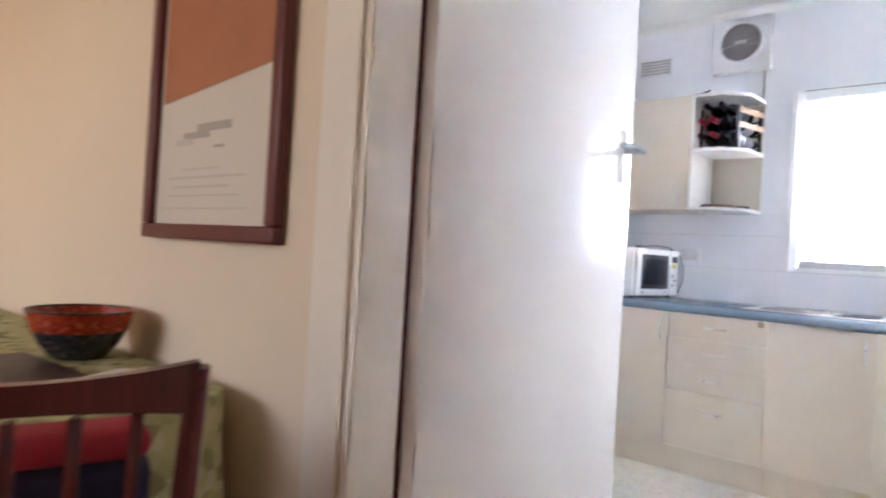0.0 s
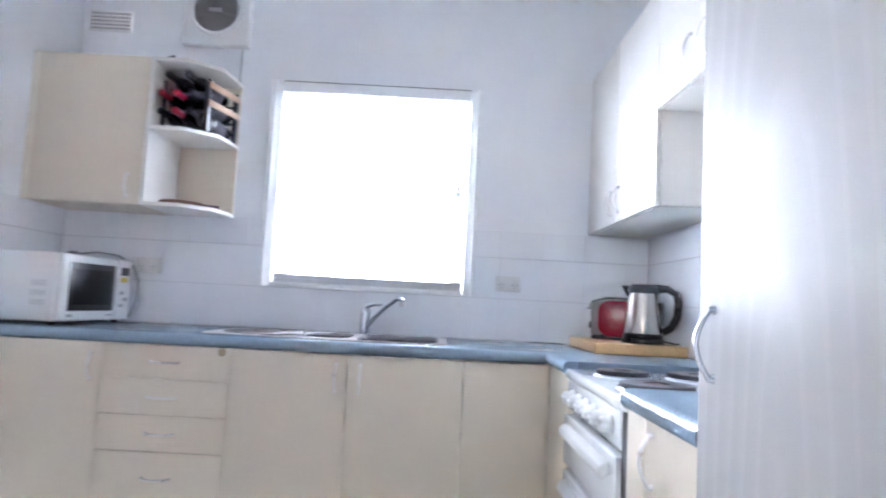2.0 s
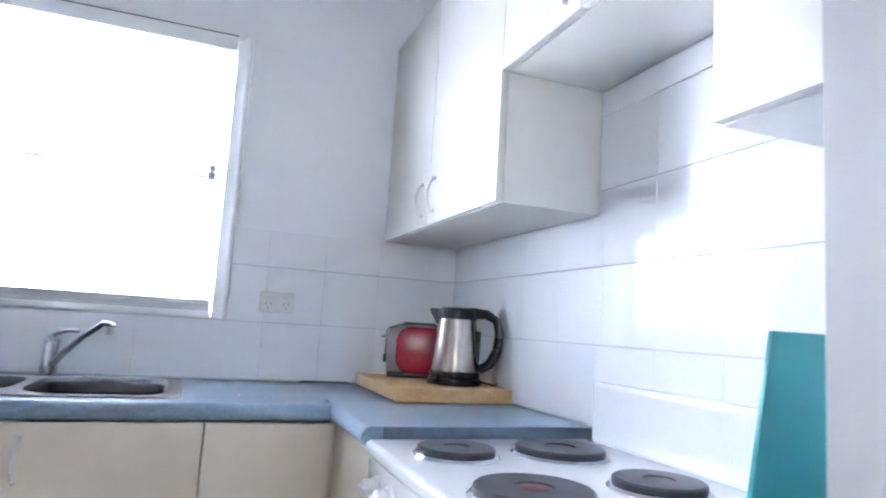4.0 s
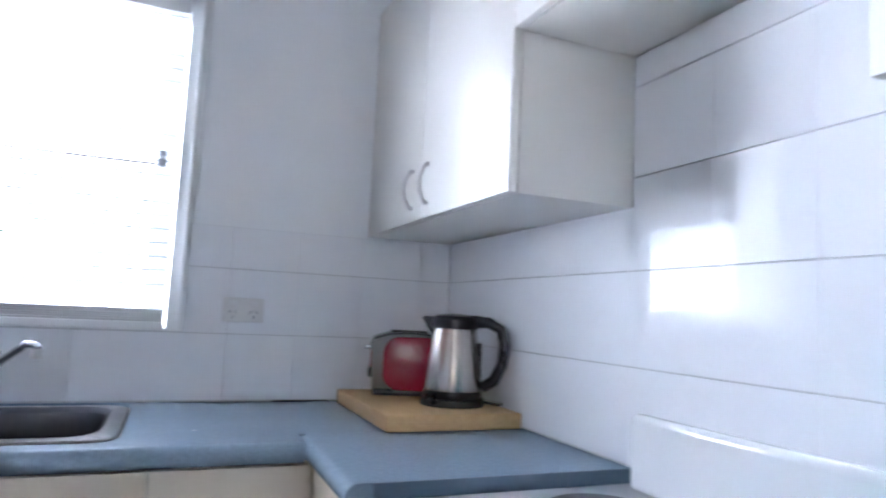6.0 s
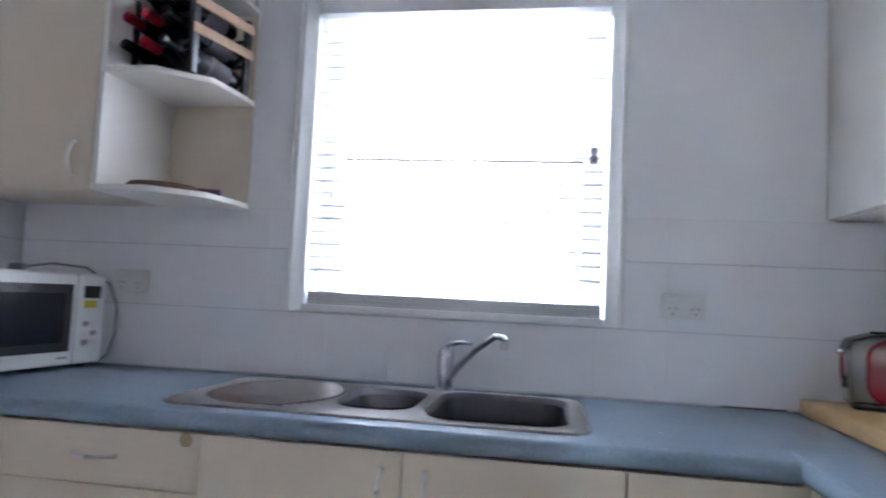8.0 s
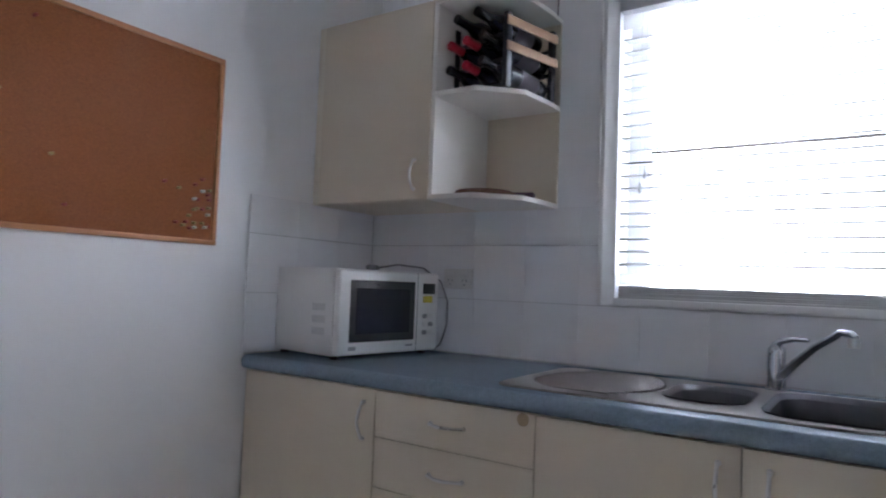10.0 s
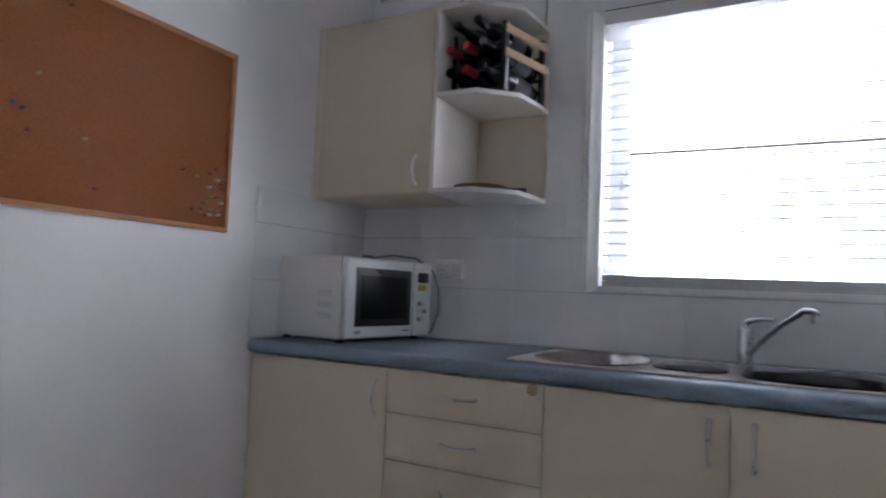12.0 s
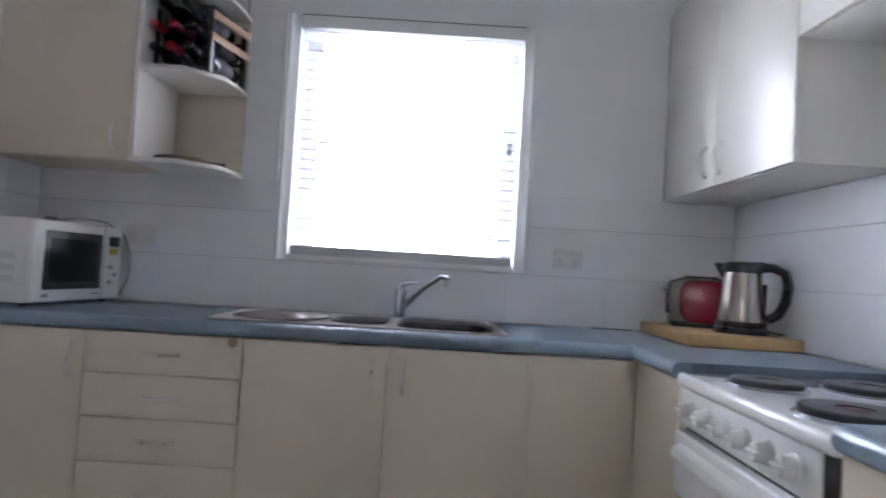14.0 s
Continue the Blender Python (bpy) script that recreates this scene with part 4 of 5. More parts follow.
part("model_mark", mbox(MD - 0.001, -0.165, 0.034, MD + 0.0008, -0.130, 0.040, 0), M_GREYMARK, face)
for i in range(3):
    for j in range(6):
        part("vent_slot", mbox(MD - 0.125 + 0.011 * j, -MW - 0.0006, 0.075 + 0.038 * i, MD - 0.121 + 0.011 * j, -MW + 0.002, 0.098 + 0.038 * i, 0), M_VENTSLOT, mw)
for x in (0.03, MD - 0.05):
    for y in (-MW + 0.03, -0.03):
        part("foot", turned(lathe([(0.014, 0.0005), (0.014, 0.013)], pose(x, y, 0), 12), MA), M_BLACK, mw)
plug = part("plug", turned(box(-0.02, -0.016, MH, 0.022, 0.016, MH + 0.022, 0.006), pose(0.28, -0.21, BENCH, 0, 0, 20)), M_SHADOWGREY, mw, "grey plug lying on top")
part("cord", tube([(0.30, -0.20, BENCH + MH + 0.012), (0.35, -0.15, BENCH + MH + 0.026), (0.42, -0.09, BENCH + MH + 0.018), (0.475, -0.05, BENCH + MH - 0.03), (0.495, -0.035, BENCH + MH - 0.10), (0.49, -0.028, BENCH + 0.10), (0.46, -0.018, BENCH + 0.03), (0.43, -0.018, BENCH + 0.006)], 0.0035, 8), M_SHADOWGREY, plug, "grey power cord")

# ---- sockets, fan, vent ----
def socket(x, z, w=0.118, h=0.072):
    s = thing("power_socket", (x, 0, z), "double white power socket on the tiled wall", "socket", "power sockets")
    f = part("plate", box(x - w / 2, -0.020, z - h / 2, x + w / 2, -0.0065, z + h / 2, 0.003), M_OLDWHITE, s)
    for dx in (-0.03, 0.03):
        part("rocker", box(x + dx - 0.012, -0.0235, z + 0.012, x + dx + 0.012, -0.0195, z + 0.026, 0.0015), M_PLASTIC, f)
        for a, o in ((28, -0.008), (-28, 0.008)):
            part("slot", turned(box(-0.0015, -0.0007, -0.005, 0.0015, 0.0005, 0.005, 0), pose(x + dx + o, -0.0201, z - 0.006, 0, a, 0)), M_GREYMARK, f)
        part("slot", box(x + dx - 0.0015, -0.0208, z - 0.026, x + dx + 0.0015, -0.0196, z - 0.016, 0), M_GREYMARK, f)


socket(0.525, 1.155)
socket(2.227, 1.155)

fan = thing("exhaust_fan", (0.762, 0, 2.39), "square white exhaust fan with a round dark grille", "fan")
part("housing", box(0.602, -0.045, 2.228, 0.925, -0.001, 2.545, 0.010, 3), M_PLASTIC, fan)
part("rim", lathe([(0.108, 0), (0.128, 0), (0.126, 0.012), (0.118, 0.017), (0.108, 0.013), (0.108, 0)], pose(0.758, -0.043, 2.400, 90), 48, False), M_PLASTIC, fan, "raised round rim")
part("backing", lathe([(0.109, 0.0), (0.109, 0.002), (0, 0.002)], pose(0.758, -0.043, 2.400, 90), 40), M_FANGRILL, fan, "dark round opening")
for i in range(-5, 6):
    x = i * 0.018
    h = math.sqrt(max(0.0, 0.107 ** 2 - x * x))
    part("grille_bar", box(0.758 + x - 0.0035, -0.054, 2.400 - h, 0.758 + x + 0.0035, -0.044, 2.400 + h, 0.001), M_FANGRILL, fan)
part("badge", box(0.758 - 0.032, -0.058, 2.400 - 0.010, 0.758 + 0.032, -0.0535, 2.400 + 0.010, 0.002), M_PLASTIC, fan, "pale name plate")
fc = thing("fan_cord", (0.88, -0.005, 2.12), "thin grey cable hanging below the fan", "cable")
part("wire", tube([(0.885, -0.004, 2.235), (0.886, -0.004, 2.17), (0.884, -0.004, 2.055)], 0.003, 6), M_SHADOWGREY, fc)

vent = thing("wall_vent", (0.235, 0, 2.335), "cream wall air vent with small slots", "vent")
part("frame", box(0.132, -0.008, 2.282, 0.338, -0.001, 2.388, 0.002), M_OLDWHITE, vent)
for i in range(5):
    for j in range(12):
        part("slot", box(0.142 + j * 0.0158, -0.0088, 2.292 + i * 0.0185, 0.153 + j * 0.0158, -0.0075, 2.304 + i * 0.0185, 0), M_SHADOWGREY, vent)

# ---- corkboard ----
cb = thing("cork_board", (XL, -1.20, 1.25), "brown cork notice board with scattered push pins", "notice board")
CY0, CY1, CK0, CK1 = -1.68, -0.757, 1.225, 1.800
part("sheet", box(XL + 0.001, CY0 + 0.01, CK0 + 0.01, XL + 0.010, CY1 - 0.01, CK1 - 0.01, 0), M_CORK, cb)
for a, b, c, d in ((CY0, CK0, CY1, CK0 + 0.014), (CY0, CK1 - 0.014, CY1, CK1), (CY0, CK0 + 0.014, CY0 + 0.014, CK1 - 0.014), (CY1 - 0.014, CK0 + 0.014, CY1, CK1 - 0.014)):
    part("frame_strip", box(XL + 0.001, a, b, XL + 0.018, c, d, 0.002), M_CORKFRAME, cb)


def pin(y, z, kind):
    p = thing("push_pin", (XL + 0.0102, y, z), ("brass", "white", "dark red", "dark blue")[kind] + " push pin stuck in the cork board", "push pin", "push pins")
    part("head", lathe([(0.0045, 0.0), (0.0045, 0.002), (0.0025, 0.004), (0.0025, 0.009), (0.0048, 0.012), (0.004, 0.0135), (0, 0.0138)], pose(XL + 0.0102, y, z, 0, 90, 0), 12), M_PINS[kind], p)


rng = random.Random(7)
for i in range(24):
    pin(-0.785 - rng.random() ** 1.4 * 0.115, 1.258 + rng.random() * 0.24 * (1 - 0.3 * rng.random()), rng.choice((0, 1, 2, 2, 0, 2)))
for y, z, k in ((-1.476, 1.548, 2), (-1.367, 1.546, 0), (-1.418, 1.463, 3), (-1.396, 1.455, 3), (-1.493, 1.375, 2), (-1.466, 1.379, 3), (-1.38, 1.407, 2), (-1.242, 1.416, 0), (-1.204, 1.295, 2), (-0.938, 1.395, 2), (-1.30, 1.74, 2)):
    pin(y, z, k)

# ---- board, kettle, toaster ----
bd = thing("cutting_board", (2.715, -0.27, BENCH), "thick pale wooden chopping board on the worktop", "chopping board")
part("slab", box(2.520, -0.545, BENCH + 0.001, 2.884, -0.045, BENCH + 0.041, 0.004, 3), M_BOARD, bd)
BT = BENCH + 0.0415


def kettle(x, y, turn):
    k = thing("kettle", (x, y, BT), "stainless steel electric kettle with black lid and handle", "kettle")
    P = pose(x, y, BT, 0, 0, turn)
    part("base", lathe([(0.086, 0.0), (0.088, 0.004), (0.086, 0.018), (0.080, 0.022), (0, 0.022)], P, 40), M_BLACK, k, "black power base")
    part("foot_ring", lathe([(0.078, 0.021), (0.080, 0.024), (0.080, 0.038), (0.078, 0.042), (0, 0.042)], P, 40), M_BLACK, k)
    part("jug", lathe([(0.0785, 0.041), (0.079, 0.046), (0.072, 0.12), (0.063, 0.190), (0.061, 0.206), (0, 0.206)], P, 40), M_KETTLE, k, "tapered brushed steel jug")
    part("lid", turned(join(lathe([(0.0615, 0.2055), (0.064, 0.209), (0.064, 0.230), (0.056, 0.240), (0.020, 0.246), (0, 0.247)], None, 36), box(-0.045, -0.02, 0.238, 0.07, 0.02, 0.244, 0.003)), P), M_BLACK, k, "black lid")
    part("spout", turned(prism([(-0.052, 0.165), (-0.090, 0.232), (-0.086, 0.238), (-0.045, 0.236)], "y", -0.022, 0.022, 0.004), P), M_BLACK, k)
    part("handle", turned(tube([(0.050, 0, 0.226), (0.095, 0, 0.226), (0.128, 0, 0.208), (0.138, 0, 0.168), (0.134, 0, 0.115), (0.112, 0, 0.070), (0.080, 0, 0.050)], [0.015, 0.014, 0.013, 0.0125, 0.0125, 0.013, 0.012], 12, 1.25), P), M_BLACK, k, "black loop handle")
    part("gauge", turned(box(0.062, -0.007, 0.075, 0.078, 0.007, 0.170, 0.003), pose(x, y, BT, 0, 0, turn)), M_BLACK, k)
    part("cord", turned(tube([(0.086, 0.0, 0.012), (0.125, 0.01, 0.006), (0.135, 0.06, 0.005), (0.10, 0.14, 0.005)], 0.0035, 6), P), M_BLACK, k)


kettle(2.756, -0.385, -34)


def toaster(x, y, turn):
    t = thing("toaster", (x, y, BT), "red two-slice toaster with chrome and black ends", "toaster")
    P = pose(x, y, BT, 0, 0, turn)
    arch = [(-0.108, 0.016), (-0.112, 0.140), (-0.102, 0.162), (-0.06, 0.176), (0.0, 0.181), (0.06, 0.176), (0.11, 0.164), (0.122, 0.142), (0.118, 0.016)]
    part("core", turned(prism(arch, "y", -0.066, 0.066, 0.005, 2), P), M_STEEL, t, "grey steel core and ends")
    for y0, y1, x0 in ((-0.084, -0.064, -0.078), (0.064, 0.084, -0.116)):
        part("side_panel", turned(prism(rounded(x0, 0.016, 0.116, 0.172, 0.048, 8), "y", y0, y1, 0.007, 3), P), M_RED, t, "glossy red side panel")
    bar = [(x * 1.045, h) for x, h in arch[1:-1]]
    rim = [(x, h + 0.006) for x, h in bar] + [(x, h - 0.001) for x, h in reversed(bar)]
    part("top_rail", turned(prism(rim, "y", -0.068, 0.068, 0.0), P), M_BLACK, t, "thin black top trim")
    for y in (-0.03, 0.03):
        part("slot", turned(box(-0.055, y - 0.012, 0.178, 0.055, y + 0.012, 0.1885, 0.001), P), M_GAP, t)
    part("plinth", turned(box(-0.106, -0.07, 0.0, 0.116, 0.07, 0.020, 0.006), P), M_BLACK, t)
    part("lever", turned(join(box(-0.132, -0.016, 0.130, -0.108, 0.016, 0.141, 0.003)), P), M_CHROME, t, "chrome lever")
    part("dial", turned(lathe([(0.016, 0), (0.015, 0.012), (0, 0.013)], pose(-0.108, 0, 0.06, 0, -90, 0), 20), P), M_BLACK, t)


toaster(2.708, -0.150, -16)

# ---- shelf contents ----
SHZ = 1.727 + 0.0165
rack = thing("wine_rack", (0.75, -0.17, SHZ), "small pine wine rack filled with dark bottles", "wine rack")
RP = pose(0.762, -0.155, SHZ, 0, 0, -14)
RW, RD, RH = 0.115, 0.12, 0.235
for sx in (-1, 1):
    part("upright", turned(box(sx * RW - 0.009, -RD, 0.0, sx * RW + 0.009, -RD + 0.022, RH, 0.002), RP), M_BLACK, rack)
    part("upright", turned(box(sx * RW - 0.009, RD - 0.022, 0.0, sx * RW + 0.009, RD, RH, 0.002), RP), M_BLACK, rack)
for z in (0.012, 0.092, 0.172):
    for sx in (-1, 1) if z > 0.05 else ():
        part("side_rail", turned(box(sx * (RW + 0.0135) - 0.0035, -RD - 0.004, z + 0.02, sx * (RW + 0.0135) + 0.0035, RD, z + 0.048, 0.0015), RP), M_RACK, rack, "pale pine rail")
    for sy in (-1, 1):
        part("cross_rail", turned(box(-RW + 0.009, sy * (RD - 0.011) - 0.006, z - 0.006, RW - 0.009, sy * (RD - 0.011) + 0.006, z + 0.004, 0.0015), RP), M_BLACK, rack)


def bottle(cx, z, foil, tilt=0):
    b = thing("wine_bottle", tuple(RP @ Vector((cx, 0, z))), "dark wine bottle lying in the rack, " + ("red" if foil is M_FOIL else "dark") + " foil", "bottle", "wine bottles")
    P = RP @ pose(cx, 0.105, z - 0.014, 82, 0, tilt)
    part("glass", lathe([(0, 0.004), (0.030, 0.0), (0.0345, 0.006), (0.0345, 0.165), (0.031, 0.188), (0.018, 0.215), (0.0140, 0.232), (0.0137, 0.262), (0, 0.262)], P, 24), M_BOTTLE, b)
    part("foil", lathe([(0.0143, 0.224), (0.0148, 0.226), (0.0146, 0.268), (0.0155, 0.270), (0.0155, 0.284), (0.0135, 0.2865), (0, 0.2865)], P, 20), foil, b, "foil capsule over the neck")
    part("label", lathe([(0.0349, 0.045), (0.0351, 0.046), (0.0351, 0.125), (0.0349, 0.126)], P, 24, False), M_LABEL, b, "pale paper label")


for z, foils in ((0.040, (M_FOILDARK, M_FOIL, M_FOILDARK)), (0.120, (M_FOIL, M_FOIL, M_FOILDARK)), (0.200, (M_FOILDARK, M_FOILDARK))):
    for i, f in enumerate(foils):
        bottle((-0.072, 0.0, 0.072)[i] if len(foils) == 3 else (-0.045, 0.045)[i], z + 0.012, f)

SLZ = 1.398 + 0.0165
fl = thing("cork_mat", (0.74, -0.16, SLZ), "stack of flat brown table mats on the shelf", "place mat")
for i in range(3):
    part("mat", turned(prism([(0.095 * math.cos(a * math.pi / 16), 0.10 * math.sin(a * math.pi / 16)) for a in range(32)], "z", 0, 0.006, 0.002), pose(0.732 + 0.004 * i, -0.215 + 0.003 * i, SLZ + 0.0005 + 0.0065 * i)), M_COASTER, fl)
pc = thing("small_box", (0.85, -0.11, SLZ), "small dark purple card box on the shelf", "box")
part("carton", turned(box(-0.035, -0.025, 0.0005, 0.035, 0.025, 0.020, 0.002), pose(0.846, -0.145, SLZ, 0, 0, 18)), M_PURPLE, pc)
tt = thing("small_tool", (0.64, -0.12, 2.046), "small dark object lying on the cabinet top", "clutter")
part("stick", tube([(0.60, -0.30, 2.0535), (0.64, -0.29, 2.056), (0.69, -0.30, 2.0705)], [0.007, 0.008, 0.004], 10), M_BLACK, tt)

# ---- dining corner ----
pic = thing("framed_print", (0.72, YD, 1.05), "framed print, terracotta above white, in a dark red wood frame", "picture")
PX0, PX1, PZ0, PZ1, FW = 0.402, 0.950, 1.075, 1.88, 0.034
part("backing", box(PX0 + 0.01, YD - 0.012, PZ0 + 0.01, PX1 - 0.01, YD - 0.002, PZ1 - 0.01, 0), M_PRINT, pic, "white printed paper")
for a, b, c, d in ((PX0, PZ0, PX1, PZ0 + FW), (PX0, PZ1 - FW, PX1, PZ1), (PX0, PZ0 + FW, PX0 + FW, PZ1 - FW), (PX1 - FW, PZ0 + FW, PX1, PZ1 - FW)):
    part("frame_bar", box(a, YD - 0.030, b, c, YD - 0.002, d, 0.005, 3), M_PICFRAME, pic, "dark red wood moulding")
part("colour_field", prism([(PX0 + FW + 0.012, 1.391), (PX1 - FW - 0.012, 1.431), (PX1 - FW - 0.012, PZ1 - FW - 0.02), (PX0 + FW + 0.012, PZ1 - FW - 0.02)], "y", YD - 0.0135, YD - 0.0122), M_RUST, pic, "terracotta printed field")
for a, b, c, d, m in ((0.60, 1.275, 0.71, 1.290, M_INK), (0.66, 1.288, 0.80, 1.306, M_INK), (0.57, 1.262, 0.64, 1.276, M_INKPALE), (0.735, 1.250, 0.775, 1.256, M_INK),
                      (0.60, 1.205, 0.76, 1.209, M_INKPALE), (0.54, 1.186, 0.86, 1.191, M_INKPALE), (0.57, 1.165, 0.80, 1.170, M_INKPALE), (0.54, 1.146, 0.84, 1.150, M_INKPALE), (0.52, 1.118, 0.88, 1.1215, M_INKPALE)):
    part("print_line", box(a - 0.045, YD - 0.0135, b + 0.025, c - 0.045, YD - 0.0122, d + 0.025, 0), m, pic)

table = thing("dining_table", (0.35, -3.72, 0), "dining table standing against the wall, mostly covered", "table")
TX0, TX1, TY0, TY1, TZ = -0.78, 0.895, -4.03, YD - 0.035, 0.785
part("tabletop", prism(rounded(TX0, TY0, TX1, TY1, 0.12, 8), "z", TZ - 0.025, TZ, 0.003), M_MAHOG, table)
for x in (TX0 + 0.1, TX1 - 0.12):
    for y in (TY0 + 0.1, TY1 - 0.1):
        part("leg", tube([(x, y, 0), (x, y, TZ - 0.026)], [0.022, 0.032], 12), M_MAHOG, table)


def tablecloth():
    """Covers the top and hangs in soft folds."""
    bm, rings = bmesh.new(), []
    base = rounded(TX0 - 0.006, TY0 - 0.006, TX1 + 0.006, TY1 + 0.006, 0.125, 14)
    dense = []
    for i, p in enumerate(base):
        q = base[(i + 1) % len(base)]
        n = max(1, int(math.dist(p, q) / 0.03))
        dense += [(p[0] + (q[0] - p[0]) * k / n, p[1] + (q[1] - p[1]) * k / n) for k in range(n)]
    cx, cy = (TX0 + TX1) / 2, (TY0 + TY1) / 2
    levels = ((0.0, 0.004, 0.0), (0.003, 0.000, 0.0), (0.006, -0.012, 0.0), (0.010, -0.06, 0.4), (0.014, -0.13, 0.8), (0.018, -0.20, 1.0), (0.022, -0.27, 1.2))
    for out, dz, fold in levels:
        ring = []
        for i, (x, y) in enumerate(dense):
            d = Vector((x - cx, y - cy)).normalized()
            w = fold * (0.012 * math.sin(i * 0.55) + 0.006 * math.sin(i * 1.37 + 1))
            wall = 0.0 if y < TY1 - 0.05 else -0.6
            o = out + w + 0.010 * fold
            ring.append(bm.verts.new((x + d.x * o * (1 + wall), min(y + d.y * o * (1 + wall), YD - 0.004), TZ + dz + 0.002 * math.sin(i * 0.9) * fold)))
        rings.append(ring)
    n = len(dense)
    bm.faces.new(rings[0])
    for a, b in zip(rings, rings[1:]):
        for k in range(n):
            bm.faces.new((a[k], b[k], b[(k + 1) % n], a[(k + 1) % n]))
    bmesh.ops.recalc_face_normals(bm, faces=bm.faces)
    return bm


tc_ = thing("tablecloth", (0.35, -3.72, TZ), "yellow-green leafy patterned tablecloth hanging over the table", "tablecloth")
part("cloth", tablecloth(), M_CLOTH, tc_)
CT = TZ + 0.0045
bw = thing("bowl", (0.375, -3.382, CT), "round bowl, red rim over a dark patterned body", "bowl")
part("body", lathe([(0.0, 0.0), (0.085, 0.0), (0.095, 0.006), (0.135, 0.045), (0.158, 0.082), (0.154, 0.083), (0.128, 0.046), (0.085, 0.012), (0, 0.010)], pose(0.375, -3.382, CT) @ Matrix.Diagonal((0.63, 0.63, 0.80, 1)), 44), M_BOWLDARK, bw, "dark speckled lower body")
part("rim", lathe([(0.1585, 0.081), (0.172, 0.118), (0.178, 0.135), (0.174, 0.137), (0.166, 0.118), (0.1535, 0.0815)], pose(0.375, -3.382, CT) @ Matrix.Diagonal((0.63, 0.63, 0.80, 1)), 44, False), M_BOWLRED, bw, "red glazed rim")
part("lip", lathe([(0.176, 0.134), (0.180, 0.136), (0.180, 0.140), (0.174, 0.140), (0.172, 0.136), (0.176, 0.134)], pose(0.375, -3.382, CT) @ Matrix.Diagonal((0.63, 0.63, 0.80, 1)), 44, False), M_BOWLDARK, bw)
pm = thing("place_mat", (0.45, -3.62, CT), "dark brown rectangular place mat on the tablecloth", "place mat")
part("mat", turned(box(-0.21, -0.15, 0.0004, 0.21, 0.15, 0.004, 0.001), pose(0.50, -3.60, CT, 0, 0, 4)), M_MAT, pm)
pp = thing("paper", (0.6, -3.46, CT), "folded white paper on the table", "paper")
part("sheet", turned(box(-0.07, -0.035, 0, 0.07, 0.035, 0.002, 0.0005), pose(0.655, -3.405, CT + 0.008, 3, 3, 129)), M_PAPER, pp)


def dining_chair(at, turn):
    c = thing("dining_chair", at, "dark mahogany dining chair with slatted back at the table", "chair")
    P = Matrix.Translation(at) @ pose(0, 0, 0, 0, 0, turn) @ Matrix.Diagonal((1, 1, 0.985, 1))

    def put(name, bm, mat, label=""):
        return part(name, turned(bm, P), mat, c, label)

    put("seat", box(-0.21, -0.20, 0.43, 0.21, 0.21, 0.455, 0.008, 3), M_MAHOG)
    put("seat_pad", box(-0.195, -0.17, 0.456, 0.195, 0.195, 0.495, 0.016, 4), M_CUSHRED, "padded red seat cushion")
    for sx in (-1, 1):
        put("back_post", tube([(sx * 0.195, -0.185, 0.0), (sx * 0.195, -0.195, 0.44), (sx * 0.198, -0.215, 0.70), (sx * 0.205, -0.246, 0.928)], [0.017, 0.019, 0.017, 0.014], 12), M_MAHOG)
        put("front_leg", tube([(sx * 0.185, 0.185, 0.0), (sx * 0.185, 0.185, 0.43)], [0.016, 0.021], 12), M_MAHOG)
    n = 12
    bm, rings = bmesh.new(), []
    for i in range(n + 1):
        s = -1 + 2 * i / n
        x, sag = s * 0.205, 0.016 * (1 - s * s)
        y = -0.238 - 0.018 * (1 - s * s)
        rings.append([bm.verts.new(p) for p in ((x, y - 0.010, 0.882 - 0.018 * s * s), (x, y + 0.012, 0.882 - 0.018 * s * s), (x, y + 0.008, 0.935 - sag), (x, y - 0.012, 0.935 - sag))])
    for a, b in zip(rings, rings[1:]):
        for k in range(4):
            bm.faces.new((a[k], a[(k + 1) % 4], b[(k + 1) % 4], b[k]))
    bm.faces.new(rings[0]), bm.faces.new(rings[-1])
    bmesh.ops.recalc_face_normals(bm, faces=bm.faces)
    put("top_rail", bm, M_MAHOG)
    put("lower_rail", box(-0.19, -0.222, 0.545, 0.19, -0.198, 0.585, 0.004), M_MAHOG)
    for i in range(5):
        x = -0.13 + 0.065 * i
        put("back_slat", tube([(x, -0.208, 0.58), (x, -0.228, 0.70), (x * 1.03, -0.250, 0.874)], [0.011, 0.012, 0.011], 8, 0.5), M_MAHOG)
    put("stretcher", tube([(-0.19, 0.0, 0.2), (0.19, 0.0, 0.2)], 0.011, 8), M_MAHOG)


CHAIR_AT = (0.90, -3.66, 0)
dining_chair(CHAIR_AT, 74)
cu = thing("cushion", (1.05, -3.9, 0.5), "red and navy cushion standing against the chair back", "cushion")
CP = Matrix.Translation(CHAIR_AT) @ pose(0, 0, 0, 0, 0, 74) @ Matrix.Diagonal((1, 1, 0.985, 1))
part("cover", turned(box(-0.17, -0.180, 0.497, 0.17, -0.10, 0.800, 0.035, 5), CP), M_CUSHBLUE, cu, "navy cloth")
part("band", turned(box(-0.165, -0.186, 0.790, 0.165, -0.095, 0.835, 0.020, 4), CP), M_CUSHRED, cu, "red cloth top")

# ---- wall tiles, piece by piece ----
GR, GRH, TS = 0.0004, 0.0028, 0.1995


def tile_mesh(w, h):
    return mesh_of("tile", box(-w / 2, -0.0065, -h / 2, w / 2, 0, h / 2, 0.0003, 1), M_TILE, False)


MESHES = {}


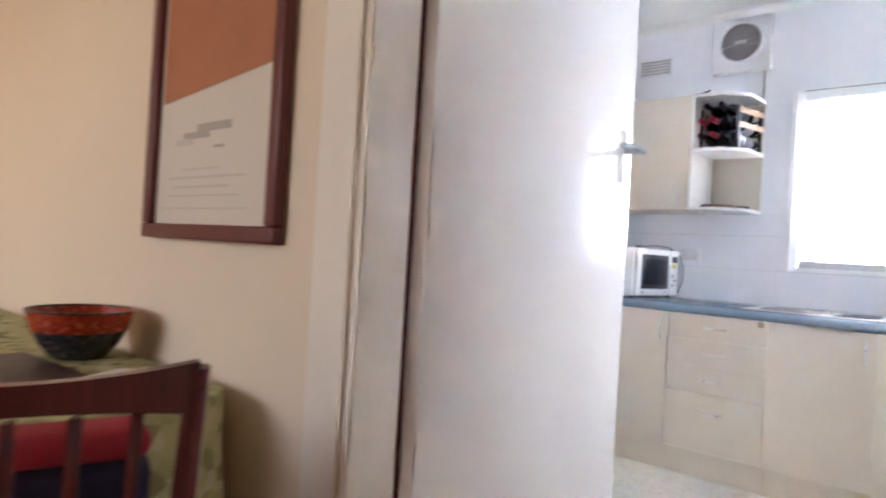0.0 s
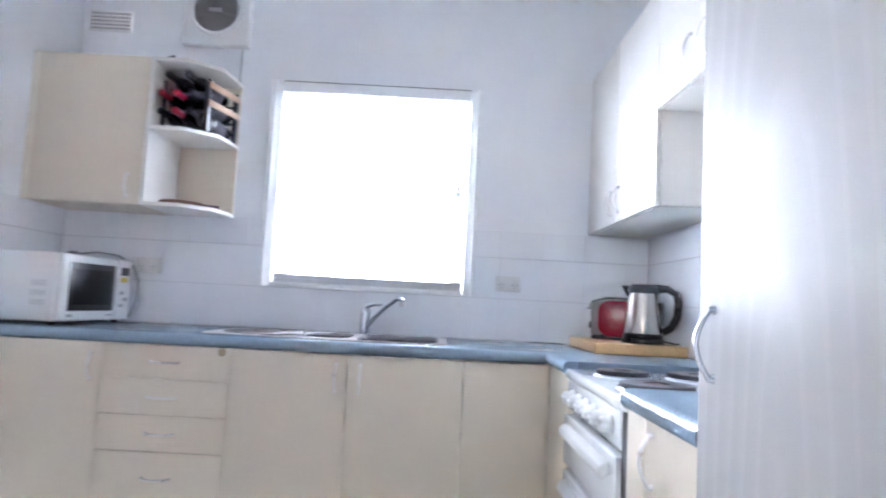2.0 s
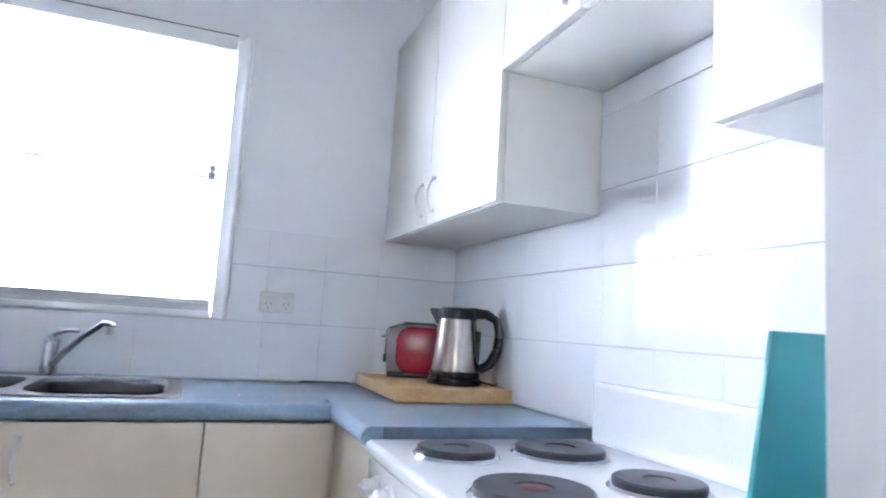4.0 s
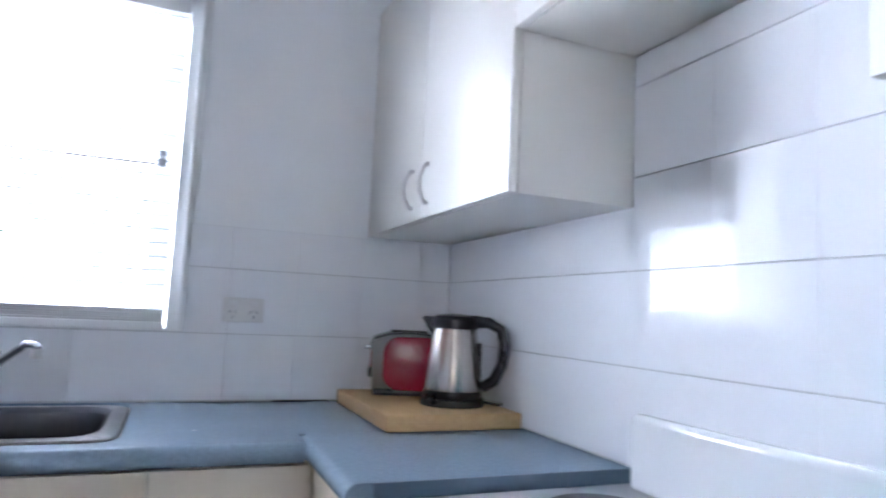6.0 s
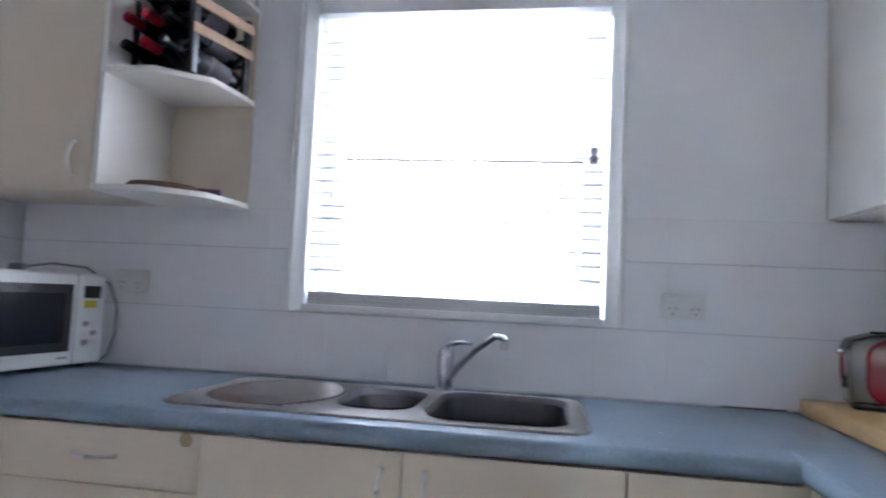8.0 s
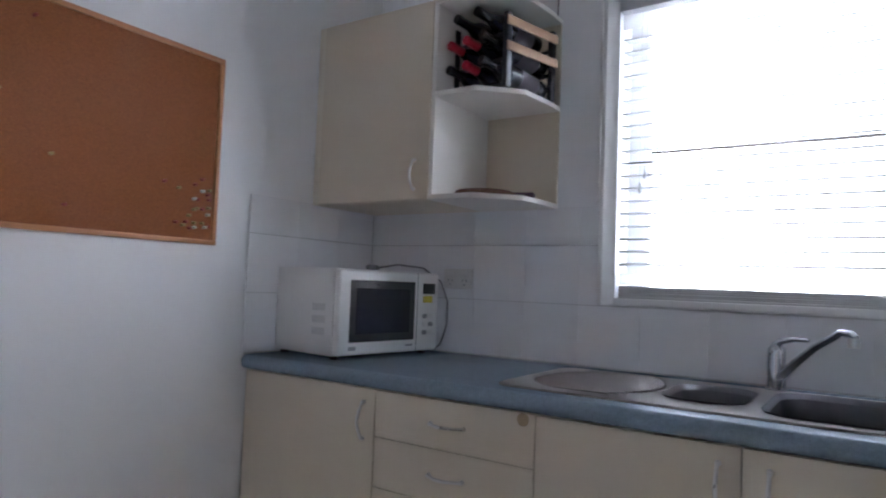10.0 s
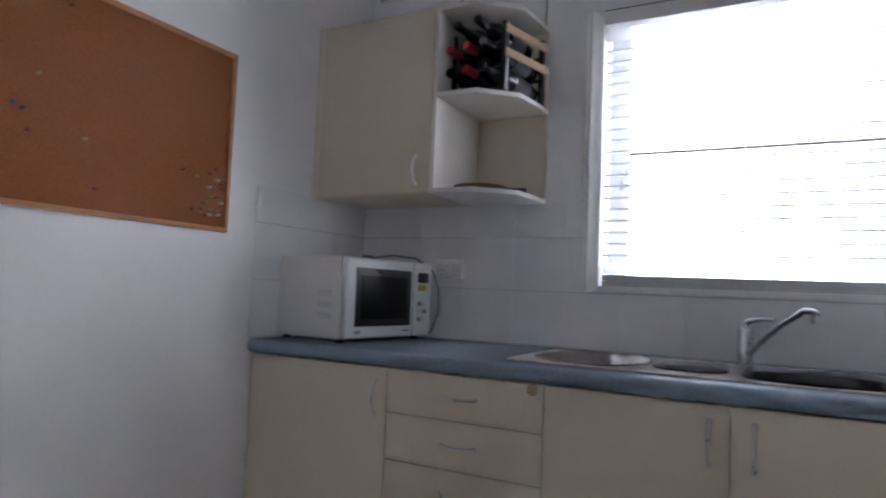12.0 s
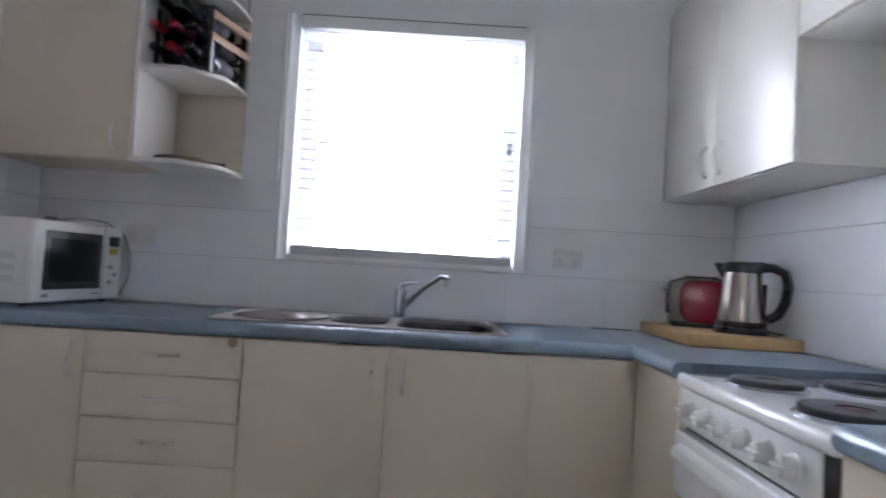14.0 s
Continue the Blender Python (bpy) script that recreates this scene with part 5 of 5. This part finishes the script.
def tiles(wall, place, a0, a1, rows, joint, blocked=None):
    """Lays tiles on a wall; place(a, z) gives the pose of a tile's back."""
    start = joint - math.ceil((joint - a0) / TS) * TS
    count = int((a1 - start) / TS) + 1
    for i in range(count):
        a = max(a0, start + i * TS)
        w = min(a1, start + (i + 1) * TS) - a
        if w < 0.006:
            continue
        for z0, z1 in rows:
            spans = [(a, a + w, z0, z1)]
            if blocked:
                spans = blocked(a, a + w, z0, z1)
            for x0, x1, q0, q1 in spans:
                if x1 - x0 < 0.008 or q1 - q0 < 0.008:
                    continue
                key = (round(x1 - x0 - GR, 4), round(q1 - q0 - GRH, 4))
                if key not in MESHES:
                    MESHES[key] = tile_mesh(*key)
                t = new("tile", MESHES[key])
                t.parent = wall
                t.matrix_local = place((x0 + x1) / 2, (q0 + q1) / 2) @ pose(0, 0, 0, rng.uniform(-0.02, 0.02), 0, rng.uniform(-0.015, 0.015))


JB = 2.185
ROWS_T = [(BENCH + 0.004, 1.083), (1.083, 1.276), (1.276, SPL)]
HIGH = [(BENCH + 0.004, 1.083), (1.083, 1.276), (1.276, 1.469), (1.469, 1.662), (1.662, 1.728)]


def round_window(a, b, z0, z1):
    lo, hi = WX0 - 0.008, WX1 + 0.008
    if b <= lo or a >= hi or z1 <= WZ0 - 0.006:
        return [(a, b, z0, z1)]
    out = []
    if a < lo:
        out.append((a, lo, z0, z1))
    if b > hi:
        out.append((hi, b, z0, z1))
    if z0 < WZ0 - 0.02:
        out.append((max(a, lo), min(b, hi), z0, WZ0 - 0.006))
    return out


tiles(wall_n, lambda a, z: pose(a, -0.003, z), XL + 0.010, XR - 0.010, ROWS_T, JB, round_window)
tiles(wall_w, lambda a, z: pose(XL + 0.003, a, z, 0, 0, 90), FRONT + 0.0, -0.012, ROWS_T, -0.012)
tiles(wall_e, lambda a, z: pose(XR - 0.003, a, z, 0, 0, -90), CS + 0.0, -0.012, ROWS_T, -1.177)
tiles(wall_e, lambda a, z: pose(XR - 0.003, a, z, 0, 0, -90), -1.646, CS, HIGH, -1.177)
tiles(wall_e, lambda a, z: pose(XR - 0.003, a, z, 0, 0, -90), PAN, -1.646, ROWS_T, -1.177)
part("grout", join(box(XL + 0.002, -0.004, BENCH + 0.001, WX0 - 0.006, -0.001, SPL, 0), box(WX1 + 0.006, -0.004, BENCH + 0.001, XR - 0.002, -0.001, SPL, 0),
                   box(WX0 - 0.006, -0.004, BENCH + 0.001, WX1 + 0.006, -0.001, WZ0 - 0.006, 0)), M_GROUT, wall_n, "thin grey grout")
part("grout", box(XL + 0.001, FRONT + 0.004, BENCH + 0.001, XL + 0.004, -0.005, SPL, 0), M_GROUT, wall_w)
part("grout", join(box(XR - 0.004, CS, BENCH + 0.001, XR - 0.001, -0.005, SPL, 0), box(XR - 0.004, -1.646, BENCH + 0.001, XR - 0.001, CS, 1.728, 0), box(XR - 0.004, PAN, BENCH + 0.001, XR - 0.001, -1.646, SPL, 0)), M_GROUT, wall_e)
part("joint_gap", box(2.33, -0.0118, BENCH + 0.0004, 2.50, -0.0100, BENCH + 0.0036, 0), M_GAP, wall_n, "dark gap behind the worktop")
